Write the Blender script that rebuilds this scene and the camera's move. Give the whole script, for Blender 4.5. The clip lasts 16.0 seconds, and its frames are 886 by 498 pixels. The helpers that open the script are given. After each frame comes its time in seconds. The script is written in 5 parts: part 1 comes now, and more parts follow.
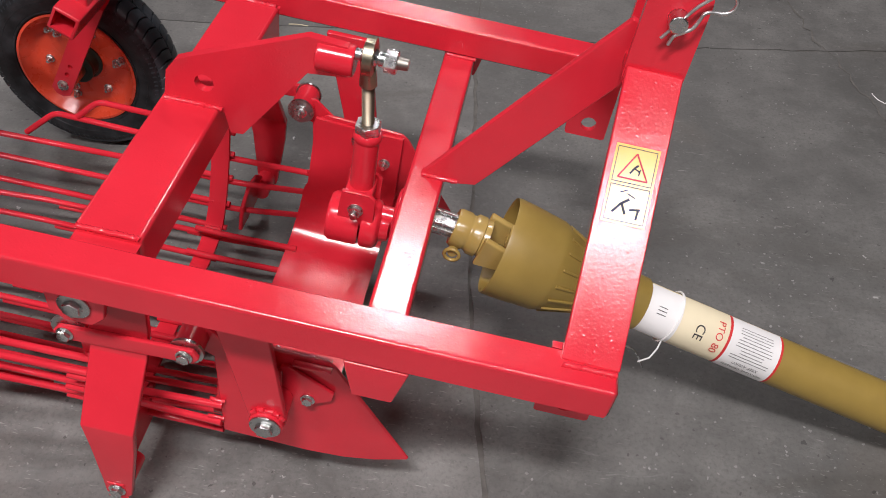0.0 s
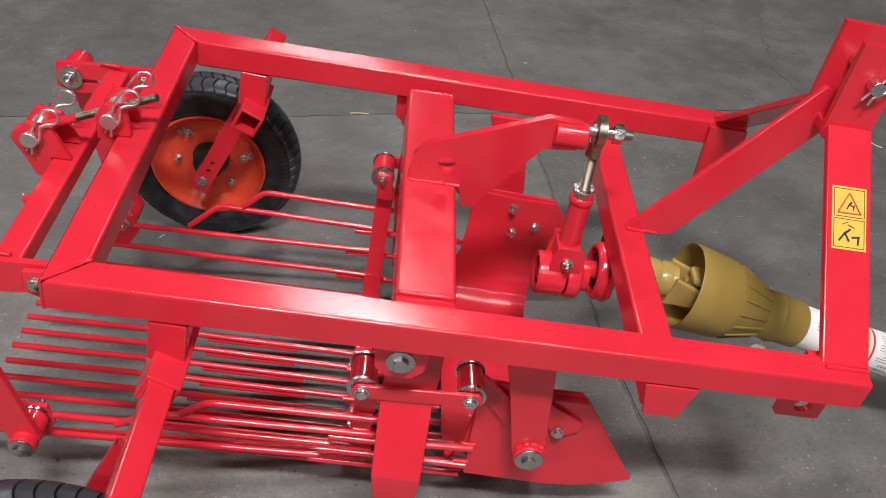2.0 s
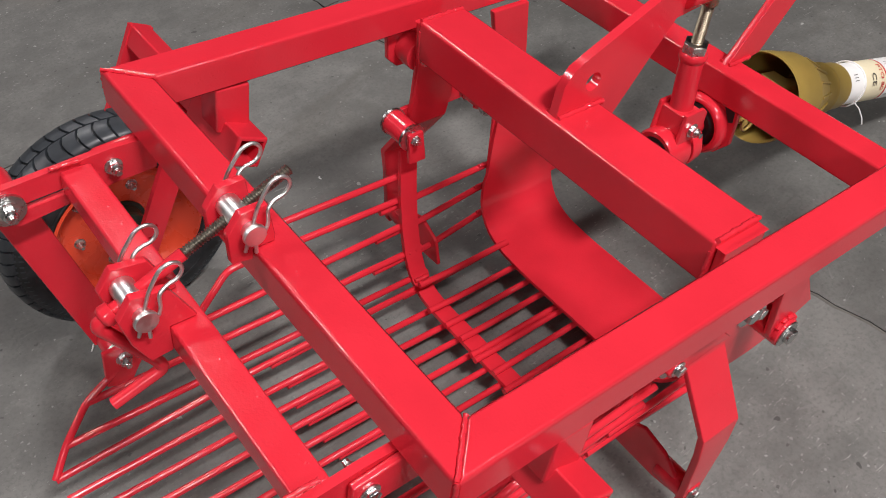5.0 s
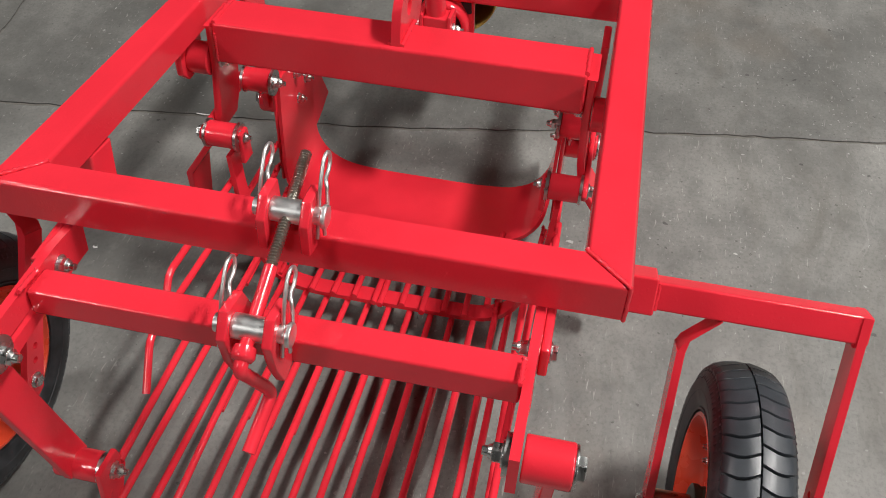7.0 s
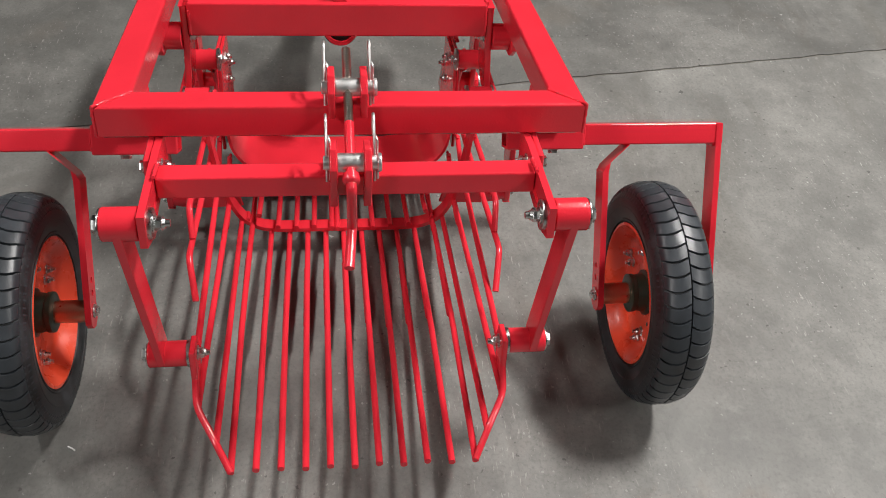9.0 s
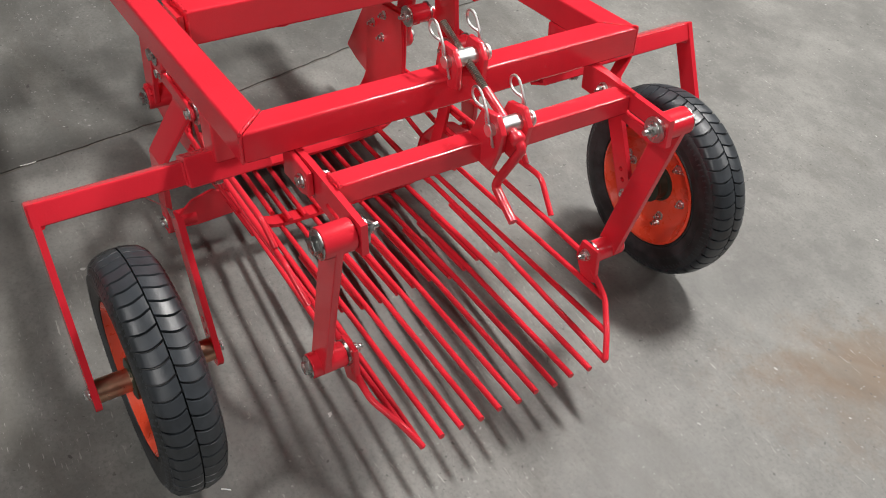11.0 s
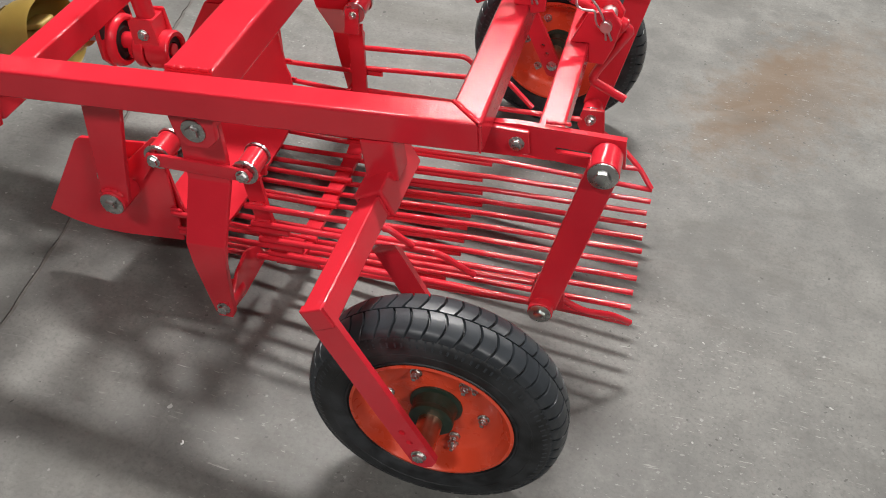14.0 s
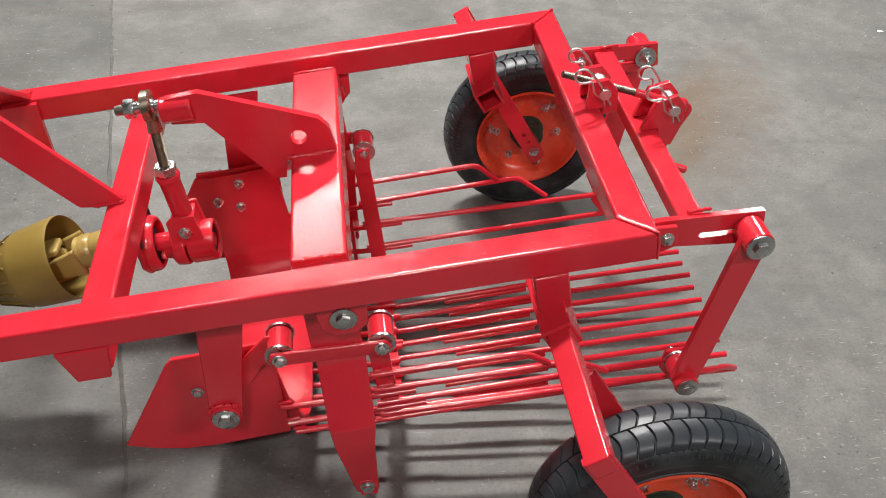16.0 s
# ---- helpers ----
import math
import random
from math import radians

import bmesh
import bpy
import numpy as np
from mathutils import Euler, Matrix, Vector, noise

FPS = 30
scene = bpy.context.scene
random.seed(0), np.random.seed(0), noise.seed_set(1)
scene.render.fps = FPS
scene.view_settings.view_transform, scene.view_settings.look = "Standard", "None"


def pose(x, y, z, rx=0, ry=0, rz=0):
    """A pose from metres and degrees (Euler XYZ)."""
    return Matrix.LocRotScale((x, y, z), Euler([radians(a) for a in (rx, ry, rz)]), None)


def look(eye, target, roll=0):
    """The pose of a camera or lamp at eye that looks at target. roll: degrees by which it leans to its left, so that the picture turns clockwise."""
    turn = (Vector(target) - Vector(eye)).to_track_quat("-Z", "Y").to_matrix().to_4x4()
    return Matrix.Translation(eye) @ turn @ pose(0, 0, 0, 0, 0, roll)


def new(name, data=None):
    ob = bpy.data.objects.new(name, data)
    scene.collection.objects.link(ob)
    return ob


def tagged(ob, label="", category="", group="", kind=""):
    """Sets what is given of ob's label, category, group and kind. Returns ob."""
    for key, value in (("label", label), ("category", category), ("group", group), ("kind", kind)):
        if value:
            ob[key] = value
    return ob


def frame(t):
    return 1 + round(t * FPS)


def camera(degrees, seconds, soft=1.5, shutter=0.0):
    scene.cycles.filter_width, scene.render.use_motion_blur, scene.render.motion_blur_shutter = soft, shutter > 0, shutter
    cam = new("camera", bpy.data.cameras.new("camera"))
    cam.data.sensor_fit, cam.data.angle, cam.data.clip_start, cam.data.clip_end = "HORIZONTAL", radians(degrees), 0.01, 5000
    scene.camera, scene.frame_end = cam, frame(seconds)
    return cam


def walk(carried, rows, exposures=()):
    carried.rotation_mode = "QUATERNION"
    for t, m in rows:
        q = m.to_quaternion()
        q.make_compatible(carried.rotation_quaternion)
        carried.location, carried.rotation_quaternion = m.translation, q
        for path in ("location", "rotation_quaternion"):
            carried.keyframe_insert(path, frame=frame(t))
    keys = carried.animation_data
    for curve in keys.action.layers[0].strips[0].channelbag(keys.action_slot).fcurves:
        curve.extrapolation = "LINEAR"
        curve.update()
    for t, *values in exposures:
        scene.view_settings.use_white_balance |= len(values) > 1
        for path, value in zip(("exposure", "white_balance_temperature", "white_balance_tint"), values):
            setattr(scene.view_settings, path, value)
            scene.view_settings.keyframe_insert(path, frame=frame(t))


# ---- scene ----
cam = camera(52.4, 16.0, soft=1.0)
PATH = [
    (0, (0.951, -0.956, 1.237), (0.758, 0.462, -0.16), 2.3),
    (0.5, (0.872, -1.076, 1.266), (0.704, 0.402, -0.071), 2.9),
    (1, (0.739, -1.152, 1.317), (0.661, 0.373, 0.025), 3.8),
    (1.5, (0.567, -1.213, 1.338), (0.592, 0.341, 0.079), 4.3),
    (2, (0.453, -1.159, 1.316), (0.509, 0.393, 0.057), 3.7),
    (2.5, (0.337, -1.07, 1.313), (0.483, 0.435, 0.004), 3.7),
    (3, (0.183, -1.032, 1.302), (0.479, 0.435, -0.025), 3.6),
    (3.5, (0.014, -1.017, 1.297), (0.454, 0.384, -0.06), 2.4),
    (4, (-0.069, -0.921, 1.26), (0.505, 0.383, -0.144), 0.8),
    (4.2, (-0.099, -0.849, 1.253), (0.521, 0.413, -0.169), 0.4),
    (6.5, (-0.479, -0.352, 1.243), (0.745, 0.151, -0.256), 1.1),
    (7, (-0.596, -0.273, 1.259), (0.732, -0.018, -0.215), 1.5),
    (7.5, (-0.723, -0.229, 1.28), (0.673, -0.185, -0.152), 2.3),
    (8, (-0.821, -0.199, 1.277), (0.602, -0.237, -0.128), 2.7),
    (8.5, (-0.967, -0.117, 1.286), (0.471, -0.231, -0.098), 3.7),
    (9, (-1.073, 0.031, 1.3), (0.383, -0.22, -0.049), 5.1),
    (9.2, (-1.115, 0.129, 1.302), (0.342, -0.193, -0.029), 5.4),
    (11.3, (-0.87, 0.765, 1.327), (0.225, -0.165, -0.065), 7.8),
    (11.5, (-0.844, 0.825, 1.321), (0.226, -0.143, -0.064), 7.7),
    (12, (-0.707, 0.925, 1.296), (0.261, -0.146, -0.088), 7.1),
    (12.5, (-0.595, 1.025, 1.308), (0.203, -0.173, -0.08), 6.3),
    (13, (-0.462, 1.195, 1.322), (0.141, -0.098, -0.08), 5.9),
    (13.5, (-0.315, 1.257, 1.294), (0.136, -0.084, -0.119), 5.2),
    (14, (-0.161, 1.29, 1.294), (0.131, -0.103, -0.111), 4.9),
    (14.5, (0.019, 1.369, 1.306), (0.155, -0.07, -0.076), 3.7),
    (15, (0.155, 1.367, 1.305), (0.21, -0.098, -0.056), 2.3),
    (15.5, (0.302, 1.276, 1.313), (0.247, -0.206, -0.028), 2.2),
    (16, (0.419, 1.255, 1.35), (0.217, -0.263, 0.064), 1.2),
]
# the phone's own exposure and white balance drift: seconds, stops, kelvin, tint
EXPOSURES = [(0, -0.62, 6450, 19), (2.5, -0.53, 6470, 17), (4.2, -0.54, 6470, 17), (6.5, -0.36, 6600, 11), (9.2, -0.19, 6600, 11), (11.5, -0.12, 6600, 11), (16, -0.08, 6580, 11)]
walk(cam, [(t, look(eye, target, roll)) for t, eye, target, roll in PATH], EXPOSURES)

# ---- light ----
world = bpy.data.worlds.new("world")
scene.world = world
world.use_nodes = True
world.node_tree.nodes["Background"].inputs[0].default_value = (0.8, 0.85, 0.9, 1)
world.node_tree.nodes["Background"].inputs[1].default_value = 0.003
scene.view_settings.exposure = 0.0

LAMP_H = 5.2
# hanging hall lamps: place, watts, length and width of the bright field
LAMPS = [((1.05, 4.08), 150, 0.8, 0.5), ((-4.6, 4.1), 280, 1.6, 0.7), ((0.7, -2.6), 470, 1.3, 0.4), ((2.0, -6.5), 130, 1.8, 0.9), ((-3.6, -5.3), 300, 1.4, 0.6), ((2.55, -2.46), 90, 0.6, 0.55), ((0.3, 8.85), 100, 1.3, 0.5)]


# ---- helpers for building ----
def mat_nodes(name):
    m = bpy.data.materials.new(name)
    m.use_nodes = True
    nt = m.node_tree
    return m, nt, nt.nodes["Principled BSDF"]


def node(nt, kind, **values):
    n = nt.nodes.new(kind)
    for k, v in values.items():
        n.inputs[k].default_value = v
    return n


def ramp(nt, src, stops):
    r = nt.nodes.new("ShaderNodeValToRGB")
    e = r.color_ramp.elements
    while len(e) < len(stops):
        e.new(0.5)
    for el, (p, c) in zip(e, stops):
        el.position, el.color = p, (*c, 1)
    nt.links.new(src, r.inputs[0])
    return r.outputs[0]


def mix(nt, fac, a, b, how="MIX"):
    n = nt.nodes.new("ShaderNodeMix")
    n.data_type, n.blend_type = "RGBA", how
    for sock, v in ((n.inputs[0], fac), (n.inputs[6], a), (n.inputs[7], b)):
        if isinstance(v, bpy.types.NodeSocket):
            nt.links.new(v, sock)
        elif isinstance(v, (int, float)):
            sock.default_value = v
        else:
            sock.default_value = (*v, 1)
    return n.outputs[2]


def noise_of(nt, scale, detail=4.0, rough=0.55, vec=None):
    n = node(nt, "ShaderNodeTexNoise", Scale=scale, Detail=detail, Roughness=rough)
    if vec is None:
        vec = nt.nodes.new("ShaderNodeTexCoord").outputs["Object"]
    nt.links.new(vec, n.inputs["Vector"])
    return n.outputs["Fac"]


def bump(nt, b, height, strength, dist=0.001):
    n = node(nt, "ShaderNodeBump", Strength=strength, Distance=dist)
    nt.links.new(height, n.inputs["Height"])
    nt.links.new(n.outputs[0], b.inputs["Normal"])


def paint(name, col, dark, rough, peel=0.25, scale=140):
    m, nt, b = mat_nodes(name)
    big = noise_of(nt, 7, 5)
    c = mix(nt, ramp(nt, big, [(0.35, (0, 0, 0)), (0.75, (1, 1, 1))]), col, dark)
    dust = ramp(nt, noise_of(nt, 260, 3), [(0.66, (0, 0, 0)), (0.78, (1, 1, 1))])
    c = mix(nt, mix(nt, 0.25, (0, 0, 0), dust), c, tuple(min(1, v * 0.6 + 0.08) for v in col))
    nt.links.new(c, b.inputs["Base Color"])
    r = ramp(nt, noise_of(nt, 22, 4), [(0.3, (rough, rough, rough)), (0.8, (rough + 0.10,) * 3)])
    nt.links.new(r, b.inputs["Roughness"])
    # orange peel, and a few nibs of dust under the coat
    v = node(nt, "ShaderNodeTexVoronoi", Scale=150.0)
    nt.links.new(nt.nodes.new("ShaderNodeTexCoord").outputs["Object"], v.inputs["Vector"])
    nib = ramp(nt, v.outputs["Distance"], [(0.0, (1, 1, 1)), (0.30, (0, 0, 0))])
    few = ramp(nt, v.outputs["Color"], [(0.58, (0, 0, 0)), (0.62, (1, 1, 1))])
    h = mix(nt, 1.0, noise_of(nt, scale, 2.5, 0.5), mix(nt, 1.0, nib, few, "MULTIPLY"), "ADD")
    b.inputs["IOR"].default_value = 1.6
    bump(nt, b, h, peel, 0.0012)
    return m


def metal(name, col, rough, scale=90, metallic=1.0):
    m, nt, b = mat_nodes(name)
    n = noise_of(nt, scale, 4)
    nt.links.new(mix(nt, n, tuple(v * 0.75 for v in col), col), b.inputs["Base Color"])
    nt.links.new(ramp(nt, n, [(0.2, (rough * 0.7,) * 3), (0.8, (rough * 1.4,) * 3)]), b.inputs["Roughness"])
    b.inputs["Metallic"].default_value = metallic
    bump(nt, b, noise_of(nt, 400, 2), 0.12, 0.0004)
    return m


def plain(name, col, rough, scale=60, spread=0.25, relief=0.15):
    m, nt, b = mat_nodes(name)
    n = noise_of(nt, scale, 5)
    nt.links.new(mix(nt, n, tuple(v * (1 - spread) for v in col), tuple(min(1, v * (1 + spread)) for v in col)), b.inputs["Base Color"])
    b.inputs["Roughness"].default_value = rough
    bump(nt, b, noise_of(nt, scale * 6, 3), relief, 0.0006)
    return m


RED = paint("red_gloss_paint", (0.72, 0.027, 0.045), (0.62, 0.022, 0.037), 0.115, 0.16, 300)
ORANGE = paint("orange_rim_paint", (0.86, 0.088, 0.036), (0.74, 0.066, 0.026), 0.24, 0.14)
ZINC = metal("zinc_steel", (0.76, 0.77, 0.76), 0.26)
WIRE = metal("bright_zinc_wire", (0.86, 0.87, 0.86), 0.38)
DULL = metal("washer_steel", (0.62, 0.63, 0.62), 0.28)
THREAD = metal("dark_thread_steel", (0.36, 0.34, 0.30), 0.38)
GOLDZ = metal("yellow_zinc_steel", (0.46, 0.42, 0.31), 0.30)
STUD = metal("brown_zinc_thread", (0.40, 0.34, 0.25), 0.42)
COPPER = metal("copper_bush", (0.78, 0.46, 0.32), 0.32)
GREENBLK = plain("dark_green_hub_paint", (0.016, 0.030, 0.020), 0.35)
BLACK = plain("black_rubber_and_pocket_shade", (0.012, 0.012, 0.012), 0.6)
OCHRE = plain("ochre_plastic_guard", (0.30, 0.205, 0.048), 0.42, 30, 0.16, 0.1)
OCHREP = paint("ochre_yoke_paint", (0.46, 0.32, 0.10), (0.34, 0.23, 0.06), 0.18, 0.2)
CREAM = plain("cream_label_film", (0.80, 0.72, 0.50), 0.45, 40, 0.05, 0.03)
WHITE = plain("white_label_film", (0.82, 0.82, 0.80), 0.45, 40, 0.04, 0.03)
YELLOWL = plain("yellow_warning_film", (0.78, 0.50, 0.09), 0.16, 40, 0.05, 0.03)
INK = plain("label_ink", (0.02, 0.02, 0.022), 0.5)
REDINK = plain("label_red_ink", (0.62, 0.03, 0.03), 0.5)
CLEAR = plain("clear_shackle_plastic", (0.7, 0.7, 0.7), 0.25, 40, 0.05, 0.05)


def rubber():
    m, nt, b = mat_nodes("tyre_rubber")
    n = noise_of(nt, 28, 6)
    c = mix(nt, ramp(nt, n, [(0.4, (0, 0, 0)), (0.75, (1, 1, 1))]), (0.009, 0.0098, 0.011), (0.046, 0.050, 0.055))
    nt.links.new(c, b.inputs["Base Color"])
    nt.links.new(ramp(nt, n, [(0.3, (0.42,) * 3), (0.8, (0.62,) * 3)]), b.inputs["Roughness"])
    bump(nt, b, noise_of(nt, 300, 3), 0.2, 0.0008)
    return m


def voro(nt, scale, vec):
    n = node(nt, "ShaderNodeTexVoronoi", Scale=scale, Randomness=1.0)
    nt.links.new(vec, n.inputs["Vector"])
    return n


def calc(nt, op, a, b=0.0):
    n = nt.nodes.new("ShaderNodeMath")
    n.operation = op
    n.use_clamp = False
    for sock, v in zip(n.inputs, (a, b)):
        if isinstance(v, bpy.types.NodeSocket):
            nt.links.new(v, sock)
        else:
            sock.default_value = v
    return n.outputs[0]


def warped(nt, scale, amount, shift=(0, 0, 0), stretch=(1, 1, 1), turn=0.0):
    """Floor coordinates pushed about by noise."""
    tc = nt.nodes.new("ShaderNodeTexCoord").outputs["Object"]
    n = node(nt, "ShaderNodeTexNoise", Scale=scale, Detail=3.0)
    nt.links.new(tc, n.inputs["Vector"])
    sub = nt.nodes.new("ShaderNodeVectorMath")
    sub.operation = "SUBTRACT"
    nt.links.new(n.outputs["Color"], sub.inputs[0])
    sub.inputs[1].default_value = (0.5, 0.5, 0.5)
    sc = nt.nodes.new("ShaderNodeVectorMath")
    sc.operation = "SCALE"
    nt.links.new(sub.outputs[0], sc.inputs[0])
    sc.inputs["Scale"].default_value = amount
    add = nt.nodes.new("ShaderNodeVectorMath")
    add.operation = "ADD"
    nt.links.new(tc, add.inputs[0])
    nt.links.new(sc.outputs[0], add.inputs[1])
    mp = node(nt, "ShaderNodeMapping", Location=shift, Scale=stretch, Rotation=(0, 0, turn))
    nt.links.new(add.outputs[0], mp.inputs[0])
    return mp.outputs[0]


def specks(nt, scale, size, keep, seed, mask):
    """Scattered irregular chips: some cells of a Voronoi net, each its own size."""
    v = voro(nt, scale, warped(nt, scale * 1.6, 0.8 / scale, (seed * 3.7, seed * 1.9, 0.5)))
    sep = nt.nodes.new("ShaderNodeSeparateColor")
    nt.links.new(v.outputs["Color"], sep.inputs[0])
    r = calc(nt, "MULTIPLY", calc(nt, "POWER", sep.outputs[1], 2.0), size)
    f = calc(nt, "MULTIPLY", calc(nt, "GREATER_THAN", r, v.outputs["Distance"]), calc(nt, "LESS_THAN", sep.outputs[0], calc(nt, "MULTIPLY", mask, keep)))
    return f


def stain(nt, x, y, rx, ry, turn, seed):
    """A ragged blot at x, y: 1 inside, fading at its edge."""
    tc = warped(nt, 5.0, 0.16)
    mp = nt.nodes.new("ShaderNodeMapping")
    mp.vector_type = "TEXTURE"
    mp.inputs["Location"].default_value = (x, y, 0)
    mp.inputs["Rotation"].default_value = (0, 0, turn)
    mp.inputs["Scale"].default_value = (rx, ry, 1)
    nt.links.new(tc, mp.inputs[0])
    ln = nt.nodes.new("ShaderNodeVectorMath")
    ln.operation = "LENGTH"
    nt.links.new(mp.outputs[0], ln.inputs[0])
    d = calc(nt, "ADD", ln.outputs["Value"], calc(nt, "MULTIPLY", noise_of(nt, 16 + seed, 5, 0.65), 0.9))
    return ramp(nt, d, [(0.62, (1, 1, 1)), (1.0, (0, 0, 0))])


def concrete(name, lift, blots=()):
    m, nt, b = mat_nodes(name)

    def grey(v, tint=(1.0, 0.99, 0.925)):
        return tuple(v * lift * k for k in tint)

    def part_of(fac, amount):
        return mix(nt, amount, (0, 0, 0), fac)
    big = noise_of(nt, 0.55, 6, 0.6)
    mid = noise_of(nt, 3.2, 7, 0.66)
    small = noise_of(nt, 15, 6, 0.68)
    c = mix(nt, ramp(nt, big, [(0.3, (0, 0, 0)), (0.7, (1, 1, 1))]), grey(0.178), grey(0.232))
    c = mix(nt, ramp(nt, mid, [(0.34, (1, 1, 1)), (0.56, (0, 0, 0))]), c, grey(0.138))
    c = mix(nt, part_of(ramp(nt, mid, [(0.52, (0, 0, 0)), (0.70, (1, 1, 1))]), 0.55), c, grey(0.285, (1, 0.99, 0.92)))
    # blotches a hand wide, and the fine grain of the float finish
    c = mix(nt, part_of(ramp(nt, small, [(0.34, (1, 1, 1)), (0.50, (0, 0, 0))]), 0.50), c, grey(0.125))
    c = mix(nt, part_of(ramp(nt, small, [(0.54, (0, 0, 0)), (0.68, (1, 1, 1))]), 0.40), c, grey(0.285))
    c = mix(nt, part_of(ramp(nt, noise_of(nt, 130, 5, 0.7), [(0.30, (1, 1, 1)), (0.52, (0, 0, 0))]), 0.60), c, grey(0.105))
    # rusty brown stains
    st = noise_of(nt, 0.9, 5, 0.6)
    c = mix(nt, part_of(ramp(nt, st, [(0.60, (0, 0, 0)), (0.70, (1, 1, 1))]), 0.30), c, (0.16, 0.120, 0.085))
    for x, y, rx, ry, turn, col, amt in blots:
        c = mix(nt, part_of(stain(nt, x, y, rx, ry, turn, len(nt.nodes) % 7), amt), c, col)
    # curved wipe marks from sweeping, here and there
    wipe = noise_of(nt, 1.0, 5, 0.6, warped(nt, 0.7, 1.2, (0, 0, 0), (1.3, 11.0, 1.0), 0.5))
    seen = ramp(nt, noise_of(nt, 0.8, 3), [(0.45, (0, 0, 0)), (0.62, (1, 1, 1))])
    c = mix(nt, part_of(mix(nt, 1.0, ramp(nt, wipe, [(0.52, (0, 0, 0)), (0.70, (1, 1, 1))]), seen, "MULTIPLY"), 0.34), c, grey(0.29))
    # dirt trails dragged across the slab
    trail = noise_of(nt, 1.0, 6, 0.65, warped(nt, 0.9, 0.9, (3.1, 7.7, 0), (0.9, 5.0, 1.0), 1.9))
    c = mix(nt, part_of(ramp(nt, trail, [(0.54, (0, 0, 0)), (0.72, (1, 1, 1))]), 0.55), c, (0.075, 0.068, 0.056))
    # pale scuffs and short scratches, in three directions
    worn = ramp(nt, noise_of(nt, 1.9, 4), [(0.42, (0.1, 0.1, 0.1)), (0.62, (1, 1, 1))])
    for turn, seed, sx, sy in ((0.4, 3, 26, 150), (2.0, 8, 20, 190), (1.2, 5, 60, 260)):
        n = noise_of(nt, 1.0, 3, 0.6, warped(nt, 6.0, 0.03, (seed, seed * 0.7, 0), (sx, sy, 1.0), turn))
        c = mix(nt, part_of(mix(nt, 1.0, ramp(nt, n, [(0.66, (0, 0, 0)), (0.71, (1, 1, 1))]), worn, "MULTIPLY"), 0.62), c, grey(0.50))
    # hair cracks of the surface
    for turn, seed in ((0.4, 3), (2.0, 8)):
        n = noise_of(nt, 1.0, 2, 0.5, warped(nt, 1.4, 0.5, (seed, seed * 0.7, 0), (1.6, 13.0, 1.0), turn))
        thin = calc(nt, "LESS_THAN", calc(nt, "ABSOLUTE", calc(nt, "SUBTRACT", n, 0.5)), 0.0028)
        some = ramp(nt, noise_of(nt, 2.6 + seed * 0.1, 3), [(0.60, (0, 0, 0)), (0.66, (1, 1, 1))])
        c = mix(nt, mix(nt, calc(nt, "MULTIPLY", thin, 0.15), (0, 0, 0), some), c, (0.33, 0.33, 0.32))
    # chalky chips, plaster dust and dark pits
    where = ramp(nt, noise_of(nt, 2.3, 5, 0.6), [(0.44, (0.10, 0.10, 0.10)), (0.62, (1, 1, 1))])
    for scale, size, keep, seed, col, amt in ((26, 0.12, 0.28, 1, (0.40, 0.40, 0.38), 0.8), (55, 0.17, 0.36, 2, (0.34, 0.34, 0.325), 0.65), (110, 0.30, 0.60, 5, (0.27, 0.27, 0.257), 0.6),
                                              (30, 0.17, 0.40, 3, (0.04, 0.039, 0.036), 0.75), (75, 0.25, 0.55, 4, (0.055, 0.053, 0.049), 0.7)):
        c = mix(nt, calc(nt, "MULTIPLY", specks(nt, scale, size, keep, seed, where), amt), c, col)
    nt.links.new(c, b.inputs["Base Color"])
    nt.links.new(ramp(nt, mid, [(0.3, (0.50,) * 3), (0.7, (0.68,) * 3)]), b.inputs["Roughness"])
    h = mix(nt, 0.5, noise_of(nt, 70, 6, 0.65), small)
    bump(nt, b, h, 0.30, 0.003)
    return m


BROWN, OIL = (0.13, 0.085, 0.05), (0.05, 0.05, 0.047)
REAR_BLOTS = [(-0.62, -0.86, 0.95, 0.42, 1.05, BROWN, 0.50), (-0.54, -0.84, 0.66, 0.20, 1.05, BROWN, 0.75), (-0.47, -0.68, 0.30, 0.08, 0.85, BROWN, 0.65), (-0.95, 0.55, 0.10, 0.07, 0.2, OIL, 0.45), (-1.25, -0.35, 0.13, 0.06, 1.1, OIL, 0.3)]
# slabs differ slightly; most of this tone gap stands for uneven light
RUBBER, CONCRETE, CONCRETE_F = rubber(), concrete("worn_concrete", 0.80, REAR_BLOTS), concrete("dimmed_concrete", 0.64)
TREAD = plain("dusty_tread_rubber", (0.032, 0.037, 0.043), 0.38, 45, 0.5, 0.25)
DIRT = plain("joint_dirt", (0.12, 0.113, 0.102), 0.9, 50, 0.5, 0.5)
# dark greys chosen to keep bounced fill light low
WALLM = plain("hall_wall_paint", (0.14, 0.14, 0.13), 0.7, 3, 0.1, 0.1)
CEILM = plain("hall_ceiling_sheet", (0.12, 0.12, 0.115), 0.7, 3, 0.1, 0.1)


def mesh_of(name, bm, mat):
    bmesh.ops.recalc_face_normals(bm, faces=bm.faces)
    me = bpy.data.meshes.new(name)
    bm.to_mesh(me)
    bm.free()
    me.materials.append(mat)
    me.shade_smooth()
    me.set_sharp_from_angle(angle=radians(52))
    return me


